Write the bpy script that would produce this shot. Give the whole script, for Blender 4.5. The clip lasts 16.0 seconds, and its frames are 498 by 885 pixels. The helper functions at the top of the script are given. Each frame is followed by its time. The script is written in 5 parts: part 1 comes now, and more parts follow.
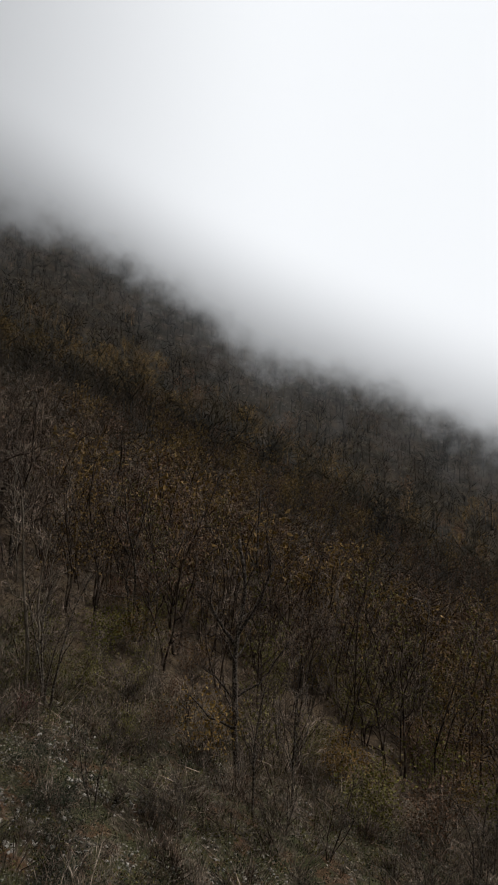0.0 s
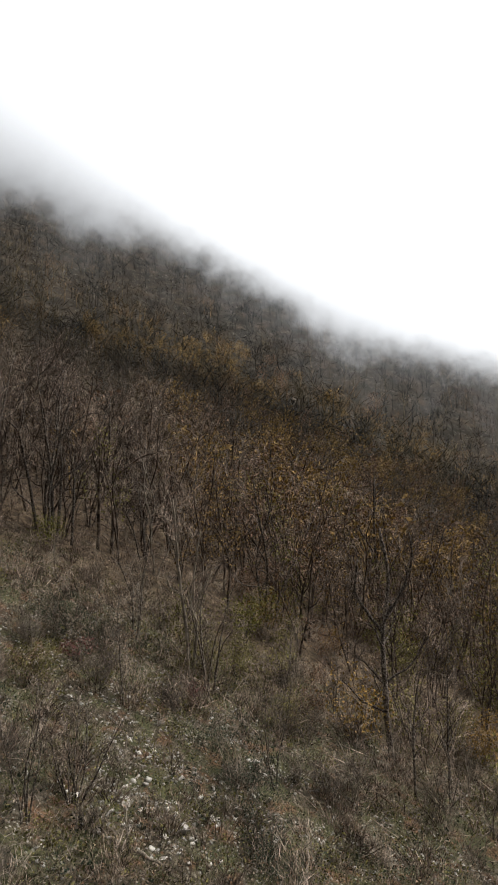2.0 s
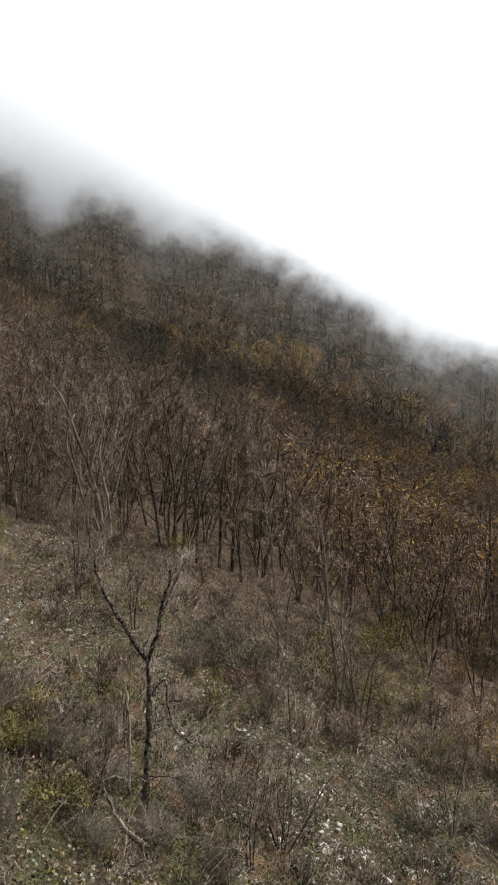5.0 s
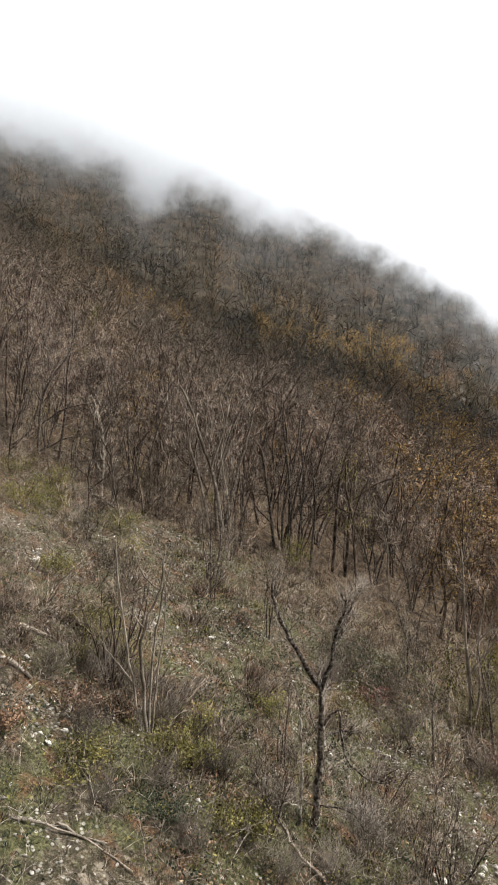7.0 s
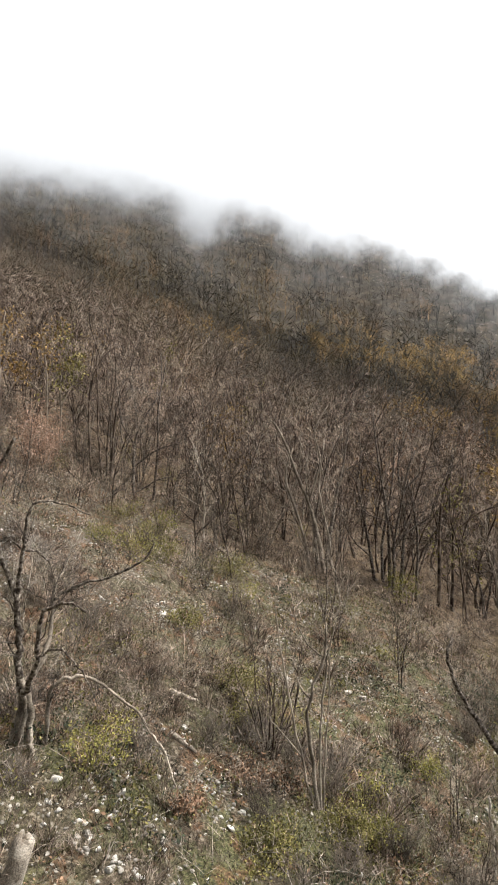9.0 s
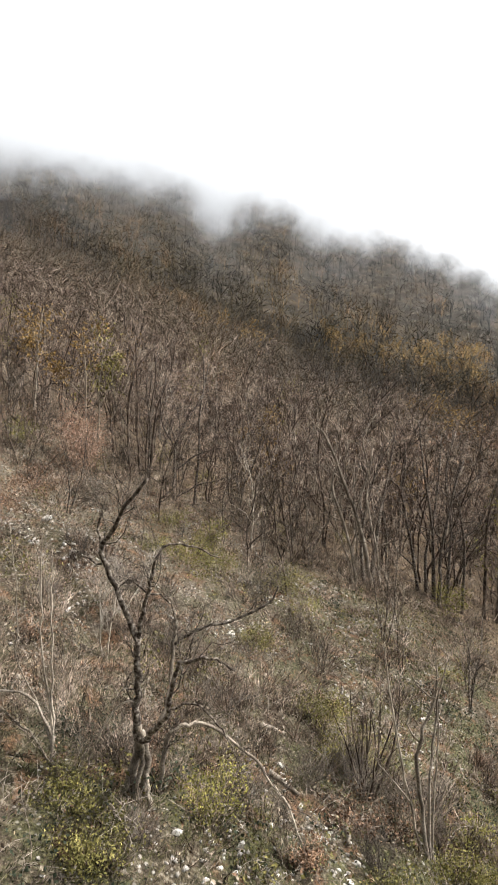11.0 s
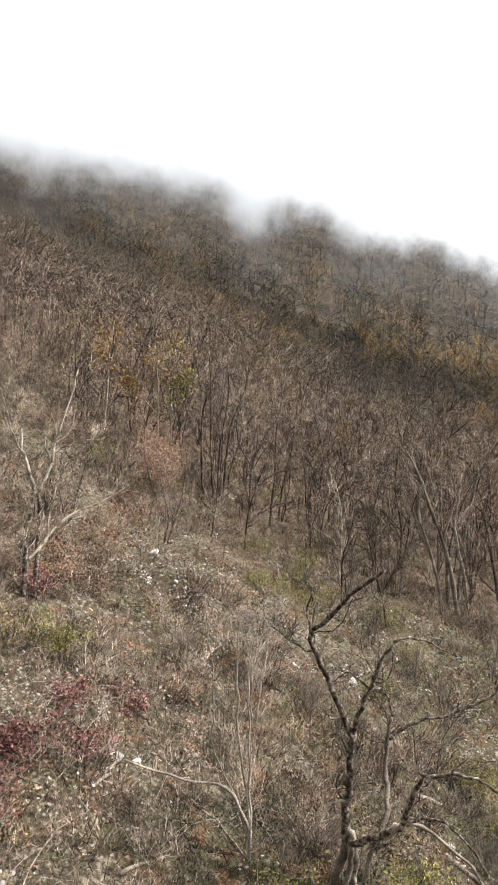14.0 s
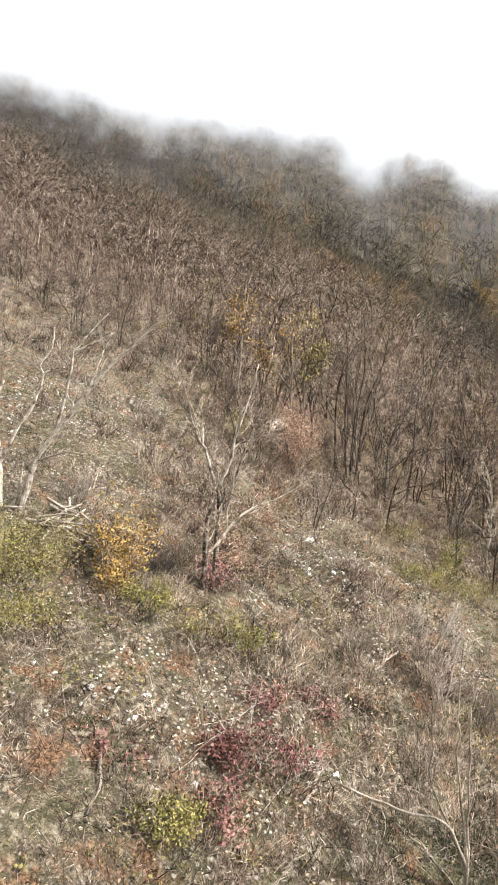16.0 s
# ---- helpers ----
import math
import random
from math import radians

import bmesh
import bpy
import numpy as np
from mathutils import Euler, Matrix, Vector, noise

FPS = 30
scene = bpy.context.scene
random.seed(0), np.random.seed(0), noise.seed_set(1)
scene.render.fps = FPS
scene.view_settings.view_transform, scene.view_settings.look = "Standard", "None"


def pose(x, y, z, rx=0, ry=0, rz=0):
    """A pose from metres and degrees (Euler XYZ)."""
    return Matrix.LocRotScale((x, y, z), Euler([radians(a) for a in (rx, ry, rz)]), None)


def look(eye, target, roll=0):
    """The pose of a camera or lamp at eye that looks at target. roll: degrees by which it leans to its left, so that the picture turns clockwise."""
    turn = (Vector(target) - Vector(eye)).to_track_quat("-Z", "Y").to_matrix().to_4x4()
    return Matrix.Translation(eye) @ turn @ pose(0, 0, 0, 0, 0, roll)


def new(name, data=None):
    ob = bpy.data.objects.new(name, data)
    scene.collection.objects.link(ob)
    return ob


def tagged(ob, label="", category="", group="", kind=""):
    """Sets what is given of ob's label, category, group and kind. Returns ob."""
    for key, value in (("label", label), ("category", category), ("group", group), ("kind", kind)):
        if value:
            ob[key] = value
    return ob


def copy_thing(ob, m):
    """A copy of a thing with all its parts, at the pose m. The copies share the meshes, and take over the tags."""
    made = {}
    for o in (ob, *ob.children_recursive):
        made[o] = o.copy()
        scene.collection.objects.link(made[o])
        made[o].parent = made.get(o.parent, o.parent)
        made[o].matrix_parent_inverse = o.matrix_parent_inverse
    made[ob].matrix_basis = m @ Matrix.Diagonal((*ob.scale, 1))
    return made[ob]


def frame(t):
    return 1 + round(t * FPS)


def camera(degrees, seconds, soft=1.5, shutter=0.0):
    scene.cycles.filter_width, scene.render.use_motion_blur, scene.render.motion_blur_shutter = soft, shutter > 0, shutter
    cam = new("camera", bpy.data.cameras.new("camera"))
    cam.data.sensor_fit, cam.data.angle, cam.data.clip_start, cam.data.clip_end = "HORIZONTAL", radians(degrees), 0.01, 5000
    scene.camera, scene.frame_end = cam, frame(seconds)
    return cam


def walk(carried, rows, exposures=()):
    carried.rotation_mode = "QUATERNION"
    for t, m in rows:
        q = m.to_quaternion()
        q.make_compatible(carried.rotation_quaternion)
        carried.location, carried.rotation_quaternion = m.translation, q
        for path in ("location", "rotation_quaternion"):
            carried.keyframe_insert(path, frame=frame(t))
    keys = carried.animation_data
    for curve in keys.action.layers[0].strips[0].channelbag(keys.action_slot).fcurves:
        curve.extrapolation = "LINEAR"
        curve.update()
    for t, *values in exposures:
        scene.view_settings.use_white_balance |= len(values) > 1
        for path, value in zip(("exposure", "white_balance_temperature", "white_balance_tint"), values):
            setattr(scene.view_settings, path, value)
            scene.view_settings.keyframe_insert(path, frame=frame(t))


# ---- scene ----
cam = camera(43.3, 16.0, soft=1.8)
PATH = [
    (0, (0.369, 0.542, 2.118), (0.368, 2.530, 2.340), 2.26),
    (0.5, (-0.233, 0.241, 2.085), (-0.276, 2.229, 2.293), 1.62),
    (1, (-0.842, -0.022, 2.128), (-0.964, 1.966, 2.318), 0.40),
    (1.5, (-1.458, -0.243, 2.248), (-1.655, 1.735, 2.466), -0.09),
    (2, (-2.081, -0.427, 2.446), (-2.332, 1.550, 2.614), -0.35),
    (2.5, (-2.710, -0.588, 2.681), (-3.032, 1.379, 2.844), 0.43),
    (3, (-3.345, -0.743, 2.915), (-3.696, 1.218, 3.085), 0.66),
    (3.5, (-3.985, -0.892, 3.148), (-4.366, 1.062, 3.344), 0.02),
    (4, (-4.629, -1.036, 3.381), (-5.034, 0.912, 3.585), 0.09),
    (4.2, (-4.888, -1.092, 3.473), (-5.302, 0.857, 3.648), 0.53),
    (6.3, (-7.631, -1.645, 4.439), (-8.107, 0.292, 4.590), 1.32),
    (6.5, (-7.894, -1.695, 4.531), (-8.393, 0.238, 4.649), 2.18),
    (6.9, (-8.421, -1.794, 4.713), (-9.071, 0.095, 4.803), 3.39),
    (7, (-8.552, -1.819, 4.759), (-9.229, 0.060, 4.869), 3.79),
    (7.5, (-9.210, -1.942, 4.987), (-9.895, -0.068, 5.134), 2.13),
    (8, (-9.868, -2.064, 5.214), (-10.647, -0.226, 5.335), 1.89),
    (8.5, (-10.525, -2.186, 5.440), (-11.334, -0.364, 5.601), 1.44),
    (8.8, (-10.919, -2.259, 5.576), (-11.742, -0.443, 5.723), 1.97),
    (9, (-11.181, -2.308, 5.667), (-12.014, -0.498, 5.830), 1.38),
    (9.2, (-11.442, -2.358, 5.757), (-12.273, -0.545, 5.913), 1.39),
    (11.3, (-14.160, -2.894, 6.705), (-15.003, -1.085, 6.834), 2.68),
    (11.5, (-14.415, -2.948, 6.795), (-15.258, -1.138, 6.921), 2.81),
    (12, (-15.050, -3.085, 7.020), (-15.913, -1.285, 7.145), 2.65),
    (12.5, (-15.678, -3.227, 7.246), (-16.543, -1.428, 7.380), 2.33),
    (13, (-16.301, -3.373, 7.471), (-17.173, -1.579, 7.617), 3.15),
    (13.5, (-16.917, -3.525, 7.697), (-17.794, -1.733, 7.830), 3.31),
    (14, (-17.525, -3.684, 7.923), (-18.423, -1.901, 8.040), 3.48),
    (14.5, (-18.125, -3.849, 8.149), (-19.102, -2.104, 8.194), 4.36),
    (15, (-18.717, -4.022, 8.375), (-19.823, -2.358, 8.469), 5.14),
    (15.5, (-19.300, -4.202, 8.602), (-20.523, -2.620, 8.628), 6.40),
    (16, (-19.873, -4.391, 8.829), (-21.030, -2.760, 8.794), 5.27),
]
EXPOSURES = [(0, -1.9), (0.5, -1.6), (1, -1.25), (1.5, -0.92), (2.5, -0.68), (3.5, -0.62), (4.2, -0.56), (6.5, -0.16), (7.5, 0.14), (9, 0.26), (12.5, 0.38), (14, 0.47), (15, 0.65), (15.5, 0.66), (16, 0.88)]
walk(cam, [(t, look(eye, target, roll)) for t, eye, target, roll in PATH], EXPOSURES)

# ---- world and light ----
world = bpy.data.worlds.new("overcast_sky")
scene.world = world
world.use_nodes = True
wn, wl = world.node_tree.nodes, world.node_tree.links
wn.clear()
SUN_EL, SUN_AZ = 56.0, 75.0          # degrees above the horizon; to the right of straight ahead
sky = wn.new("ShaderNodeTexSky")
sky.sky_type = "NISHITA"
sky.sun_disc = False
sky.sun_elevation, sky.sun_rotation = radians(SUN_EL), radians(SUN_AZ)
clear = wn.new("ShaderNodeBackground")
clear.inputs["Strength"].default_value = 0.08
wl.new(sky.outputs["Color"], clear.inputs["Color"])
# The cloud deck that closes the sky: brighter towards the hidden sun.
coord = wn.new("ShaderNodeTexCoord")
toward = wn.new("ShaderNodeVectorMath")
toward.operation = "DOT_PRODUCT"
toward.inputs[1].default_value = (0.62, 0.45, 0.64)
wl.new(coord.outputs["Generated"], toward.inputs[0])
deck_ramp = wn.new("ShaderNodeMapRange")
deck_ramp.inputs["From Min"].default_value, deck_ramp.inputs["From Max"].default_value = 0.0, 0.95
deck_ramp.inputs["To Min"].default_value, deck_ramp.inputs["To Max"].default_value = 0.25, 0.54
wl.new(toward.outputs["Value"], deck_ramp.inputs["Value"])
deck = wn.new("ShaderNodeBackground")
deck.inputs["Color"].default_value = (0.955, 0.975, 1.0, 1)
wl.new(deck_ramp.outputs["Result"], deck.inputs["Strength"])
both = wn.new("ShaderNodeMixShader")
both.inputs["Fac"].default_value = 0.93
wl.new(clear.outputs[0], both.inputs[1])
wl.new(deck.outputs[0], both.inputs[2])
wout = wn.new("ShaderNodeOutputWorld")
wl.new(both.outputs[0], wout.inputs["Surface"])

sun = new("sun", bpy.data.lights.new("sun", "SUN"))
sun.data.energy, sun.data.angle, sun.data.color = 5.0, radians(3), (1.0, 0.955, 0.88)
sun_way = Vector((math.sin(radians(SUN_AZ)) * math.cos(radians(SUN_EL)), math.cos(radians(SUN_AZ)) * math.cos(radians(SUN_EL)), math.sin(radians(SUN_EL))))
sun.matrix_world = look((60, 60, 120), Vector((60, 60, 120)) - sun_way)


# ---- materials ----
def surface(name, stops, scale=1.0, fine=25.0, rough=0.9, bump=0.3, spread=0.25, fine_mix=0.5):
    """A matt natural surface: a colour ramp over coarse noise, darkened and lightened by fine grain, with relief, and a shade of its own for each object."""
    m = bpy.data.materials.new(name)
    m.use_nodes = True
    n, l = m.node_tree.nodes, m.node_tree.links
    b = n["Principled BSDF"]
    b.inputs["Roughness"].default_value = rough
    b.inputs["Specular IOR Level"].default_value = 0.15
    geo = n.new("ShaderNodeNewGeometry")
    info = n.new("ShaderNodeObjectInfo")
    coarse = n.new("ShaderNodeTexNoise")
    coarse.inputs["Scale"].default_value, coarse.inputs["Detail"].default_value = scale, 4
    l.new(geo.outputs["Position"], coarse.inputs["Vector"])
    ramp = n.new("ShaderNodeValToRGB")
    while len(ramp.color_ramp.elements) < len(stops):
        ramp.color_ramp.elements.new(0.5)
    for k, (at, colour) in enumerate(stops):
        ramp.color_ramp.elements[k].position = at
        ramp.color_ramp.elements[k].color = (*colour, 1)
    l.new(coarse.outputs["Fac"], ramp.inputs["Fac"])
    grain = n.new("ShaderNodeTexNoise")
    grain.inputs["Scale"].default_value, grain.inputs["Detail"].default_value = fine, 3
    l.new(geo.outputs["Position"], grain.inputs["Vector"])
    wide = n.new("ShaderNodeMapRange")
    wide.inputs["From Min"].default_value, wide.inputs["From Max"].default_value = 0.3, 0.7
    wide.inputs["To Min"].default_value, wide.inputs["To Max"].default_value = 1 - fine_mix, 1 + fine_mix
    l.new(grain.outputs["Fac"], wide.inputs["Value"])
    own = n.new("ShaderNodeMapRange")
    own.inputs["To Min"].default_value, own.inputs["To Max"].default_value = 1 - spread, 1 + spread
    l.new(info.outputs["Random"], own.inputs["Value"])
    isle = n.new("ShaderNodeMapRange")
    isle.inputs["To Min"].default_value, isle.inputs["To Max"].default_value = 1 - spread, 1 + spread
    l.new(geo.outputs["Random Per Island"], isle.inputs["Value"])
    f1 = n.new("ShaderNodeMath")
    f1.operation = "MULTIPLY"
    l.new(wide.outputs["Result"], f1.inputs[0])
    l.new(own.outputs["Result"], f1.inputs[1])
    f2 = n.new("ShaderNodeMath")
    f2.operation = "MULTIPLY"
    l.new(f1.outputs[0], f2.inputs[0])
    l.new(isle.outputs["Result"], f2.inputs[1])
    tone = n.new("ShaderNodeVectorMath")
    tone.operation = "SCALE"
    l.new(ramp.outputs["Color"], tone.inputs[0])
    l.new(f2.outputs[0], tone.inputs["Scale"])
    l.new(tone.outputs["Vector"], b.inputs["Base Color"])
    if bump:
        relief = n.new("ShaderNodeBump")
        relief.inputs["Strength"].default_value, relief.inputs["Distance"].default_value = bump, 0.02
        l.new(grain.outputs["Fac"], relief.inputs["Height"])
        l.new(relief.outputs["Normal"], b.inputs["Normal"])
    return m


def ground_surface():
    """Dry grass, leaf litter and thin soil with pale limestone grit showing in patches."""
    m = bpy.data.materials.new("dry_slope")
    m.use_nodes = True
    n, l = m.node_tree.nodes, m.node_tree.links
    b = n["Principled BSDF"]
    b.inputs["Roughness"].default_value = 0.95
    b.inputs["Specular IOR Level"].default_value = 0.1
    geo = n.new("ShaderNodeNewGeometry")

    def noise_at(scale, detail=4, rough=0.6):
        t = n.new("ShaderNodeTexNoise")
        t.inputs["Scale"].default_value, t.inputs["Detail"].default_value, t.inputs["Roughness"].default_value = scale, detail, rough
        l.new(geo.outputs["Position"], t.inputs["Vector"])
        return t.outputs["Fac"]

    def ramp_of(value, stops):
        r = n.new("ShaderNodeValToRGB")
        while len(r.color_ramp.elements) < len(stops):
            r.color_ramp.elements.new(0.5)
        for k, (at, colour) in enumerate(stops):
            r.color_ramp.elements[k].position, r.color_ramp.elements[k].color = at, (*colour, 1)
        l.new(value, r.inputs["Fac"])
        return r.outputs["Color"]

    def mixed(fac, a, c, blend="MIX"):
        x = n.new("ShaderNodeMix")
        x.data_type, x.blend_type = "RGBA", blend
        if isinstance(fac, float):
            x.inputs[0].default_value = fac
        else:
            l.new(fac, x.inputs[0])
        l.new(a, x.inputs[6])
        l.new(c, x.inputs[7])
        return x.outputs[2]

    grass = ramp_of(noise_at(0.4, 5), [(0.36, (0.05, 0.037, 0.026)), (0.44, (0.16, 0.13, 0.095)), (0.50, (0.07, 0.07, 0.033)), (0.56, (0.17, 0.14, 0.105)), (0.64, (0.09, 0.057, 0.04))])
    # Litter and soil; the near-black stops also paint shade in gaps between plants.
    litter = ramp_of(noise_at(5.0, 8, 0.74), [(0.43, (0.006, 0.005, 0.004)), (0.5, (0.03, 0.023, 0.016)), (0.55, (0.14, 0.108, 0.076)), (0.61, (0.38, 0.335, 0.27))])
    speck = ramp_of(noise_at(30.0, 6, 0.7), [(0.38, (0.008, 0.007, 0.005)), (0.48, (0.06, 0.045, 0.031)), (0.56, (0.16, 0.13, 0.09)), (0.66, (0.42, 0.38, 0.32))])
    slope = mixed(0.78, grass, mixed(0.4, litter, speck))
    moss = ramp_of(noise_at(14.0, 6, 0.7), [(0.38, (0.016, 0.017, 0.009)), (0.5, (0.07, 0.074, 0.033)), (0.62, (0.17, 0.162, 0.08))])
    moist = ramp_of(noise_at(0.75, 5, 0.65), [(0.475, (0, 0, 0)), (0.55, (0.85, 0.85, 0.85))])
    place = n.new("ShaderNodeSeparateXYZ")
    l.new(geo.outputs["Position"], place.inputs[0])
    lower = n.new("ShaderNodeMapRange")
    lower.inputs["From Min"].default_value, lower.inputs["From Max"].default_value = -27.0, -17.0
    lower.inputs["To Min"].default_value, lower.inputs["To Max"].default_value = 0.25, 1.0
    l.new(place.outputs["X"], lower.inputs["Value"])
    slope = mixed(mixed(1.0, moist, lower.outputs["Result"], "MULTIPLY"), slope, moss)
    russet = ramp_of(noise_at(16.0, 6, 0.7), [(0.38, (0.03, 0.017, 0.011)), (0.5, (0.14, 0.075, 0.042)), (0.62, (0.27, 0.165, 0.10))])
    fallen_leaves = ramp_of(noise_at(1.05, 5, 0.65), [(0.38, (0.8, 0.8, 0.8)), (0.455, (0, 0, 0))])
    slope = mixed(fallen_leaves, slope, russet)
    leaves = ramp_of(noise_at(1.8, 7, 0.7), [(0.36, (0.04, 0.03, 0.022)), (0.48, (0.105, 0.076, 0.053)), (0.56, (0.15, 0.112, 0.07)), (0.66, (0.22, 0.16, 0.11))])
    where = n.new("ShaderNodeSeparateXYZ")
    l.new(geo.outputs["Position"], where.inputs[0])
    shift = n.new("ShaderNodeMath")
    shift.operation = "MULTIPLY_ADD"
    shift.inputs[1].default_value = 14.0
    l.new(noise_at(0.12, 3), shift.inputs[0])
    l.new(where.outputs["Y"], shift.inputs[2])
    wooded = n.new("ShaderNodeMapRange")
    wooded.inputs["From Min"].default_value, wooded.inputs["From Max"].default_value = 36.0, 44.0
    l.new(shift.outputs[0], wooded.inputs["Value"])
    base = mixed(wooded.outputs["Result"], slope, leaves)
    # Floor of the dense far wood, with valley shade darkened into its colour.
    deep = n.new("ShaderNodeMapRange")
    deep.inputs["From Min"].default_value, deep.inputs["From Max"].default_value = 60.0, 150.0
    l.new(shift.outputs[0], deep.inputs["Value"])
    shaded_floor = ramp_of(noise_at(0.15, 6, 0.7), [(0.36, (0.024, 0.022, 0.017)), (0.5, (0.043, 0.036, 0.028)), (0.66, (0.075, 0.056, 0.039))])
    base = mixed(deep.outputs["Result"], base, shaded_floor)
    grit = n.new("ShaderNodeTexVoronoi")
    grit.inputs["Scale"].default_value = 7.0
    l.new(geo.outputs["Position"], grit.inputs["Vector"])
    spots = ramp_of(grit.outputs["Distance"], [(0.2, (1, 1, 1)), (0.32, (0, 0, 0))])
    patches = ramp_of(noise_at(0.5, 3), [(0.48, (0, 0, 0)), (0.62, (0.9, 0.9, 0.9))])
    both_masks = mixed(1.0, spots, patches, "MULTIPLY")
    stone = ramp_of(noise_at(9.0), [(0.35, (0.34, 0.31, 0.27)), (0.65, (0.58, 0.55, 0.5))])
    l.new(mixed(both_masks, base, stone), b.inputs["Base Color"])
    relief = n.new("ShaderNodeBump")
    relief.inputs["Strength"].default_value, relief.inputs["Distance"].default_value = 0.7, 0.08
    l.new(noise_at(10.0, 6), relief.inputs["Height"])
    l.new(relief.outputs["Normal"], b.inputs["Normal"])
    return m


M_GROUND = ground_surface()
M_BARK = surface("grey_brown_bark", [(0.38, (0.035, 0.028, 0.022)), (0.48, (0.09, 0.072, 0.058)), (0.55, (0.155, 0.132, 0.108)), (0.64, (0.31, 0.275, 0.235))], 13.0, 40, bump=0.8)
M_BARK_BROWN = surface("dark_brown_bark", [(0.36, (0.026, 0.02, 0.016)), (0.5, (0.075, 0.056, 0.044)), (0.64, (0.19, 0.15, 0.12))], 2.0, 30, bump=0.8)
M_BARK_GREY = surface("light_grey_bark", [(0.34, (0.13, 0.108, 0.085)), (0.5, (0.25, 0.212, 0.17)), (0.66, (0.38, 0.33, 0.27))], 2.0, 30, bump=0.6)
M_BARK_PALE = surface("pale_dead_bark", [(0.36, (0.13, 0.105, 0.08)), (0.45, (0.33, 0.285, 0.23)), (0.56, (0.45, 0.40, 0.335)), (0.66, (0.55, 0.50, 0.43))], 5.0, 30, bump=0.8)
M_BARK_DARK = surface("dark_gnarled_bark", [(0.38, (0.022, 0.018, 0.015)), (0.48, (0.065, 0.053, 0.044)), (0.54, (0.135, 0.113, 0.095)), (0.63, (0.28, 0.245, 0.21))], 15.0, 40, bump=0.9)
M_TWIG = surface("bare_twigs", [(0.41, (0.045, 0.032, 0.024)), (0.5, (0.205, 0.15, 0.115)), (0.6, (0.39, 0.315, 0.255))], 0.9, 12, bump=0, spread=0.6)
M_TWIG_DARK = surface("dark_twigs", [(0.3, (0.05, 0.04, 0.032)), (0.5, (0.10, 0.082, 0.066)), (0.7, (0.19, 0.16, 0.132))], 0.8, 12, bump=0)
M_TWIG_PALE = surface("pale_twigs", [(0.3, (0.17, 0.14, 0.115)), (0.7, (0.33, 0.29, 0.25))], 0.8, 12, bump=0)
M_BRUSH = surface("brush_stems", [(0.40, (0.018, 0.014, 0.010)), (0.45, (0.12, 0.08, 0.057)), (0.49, (0.28, 0.228, 0.18)), (0.535, (0.05, 0.047, 0.022)), (0.58, (0.235, 0.18, 0.143)), (0.65, (0.37, 0.31, 0.26))], 1.7, 10, bump=0, spread=0.6)
M_LITTER = surface("mixed_fallen_leaves", [(0.36, (0.03, 0.023, 0.016)), (0.43, (0.15, 0.088, 0.053)), (0.49, (0.25, 0.205, 0.135)), (0.54, (0.07, 0.072, 0.03)), (0.59, (0.22, 0.18, 0.135)), (0.66, (0.33, 0.295, 0.25))], 2.6, 9, bump=0, spread=0.5)
M_FAR = surface("bare_woods", [(0.36, (0.085, 0.068, 0.053)), (0.46, (0.15, 0.118, 0.092)), (0.54, (0.165, 0.133, 0.092)), (0.64, (0.23, 0.165, 0.112))], 0.05, 1.2, bump=0, spread=0.45)
# Bare woods once more, with the cloud's shade darkened into the colour.
M_DISTANT_SHADED = surface("distant_shaded_woods", [(0.36, (0.026, 0.024, 0.018)), (0.46, (0.055, 0.045, 0.033)), (0.54, (0.075, 0.06, 0.036)), (0.64, (0.12, 0.08, 0.045))], 0.05, 1.2, bump=0, spread=0.35)
# Darker again: the shade lying in the valley is put into this colour.
M_FAR_SHADED = surface("far_shaded_woods", [(0.38, (0.024, 0.024, 0.019)), (0.48, (0.037, 0.033, 0.026)), (0.56, (0.055, 0.044, 0.032)), (0.64, (0.085, 0.06, 0.04))], 0.03, 1.2, bump=0, spread=0.3)
M_GRASS = surface("dry_grass_blades", [(0.36, (0.10, 0.08, 0.058)), (0.45, (0.22, 0.183, 0.14)), (0.53, (0.15, 0.118, 0.09)), (0.62, (0.27, 0.238, 0.195))], 0.7, 8, bump=0, spread=0.4)
M_GRASS_GREEN = surface("olive_grass_blades", [(0.36, (0.06, 0.063, 0.03)), (0.5, (0.12, 0.12, 0.053)), (0.64, (0.215, 0.2, 0.1))], 0.5, 8, bump=0, spread=0.4)
M_STONE = surface("pale_limestone", [(0.34, (0.20, 0.18, 0.155)), (0.48, (0.38, 0.355, 0.32)), (0.62, (0.60, 0.575, 0.535))], 4.0, 18, bump=0.6, spread=0.2, fine_mix=0.25)
M_LOG = surface("weathered_dead_wood", [(0.3, (0.14, 0.115, 0.09)), (0.5, (0.26, 0.225, 0.185)), (0.7, (0.38, 0.34, 0.29))], 5.0, 35, bump=0.7)
M_YELLOW = surface("yellow_green_leaves", [(0.3, (0.115, 0.11, 0.03)), (0.5, (0.215, 0.2, 0.052)), (0.7, (0.32, 0.29, 0.09))], 2.0, 6, bump=0)
M_GOLD = surface("golden_leaves", [(0.34, (0.17, 0.10, 0.03)), (0.5, (0.30, 0.19, 0.055)), (0.66, (0.44, 0.30, 0.11))], 2.0, 6, bump=0)
M_RED = surface("crimson_leaves", [(0.3, (0.10, 0.045, 0.042)), (0.5, (0.195, 0.088, 0.08)), (0.7, (0.30, 0.165, 0.145))], 2.0, 6, bump=0)
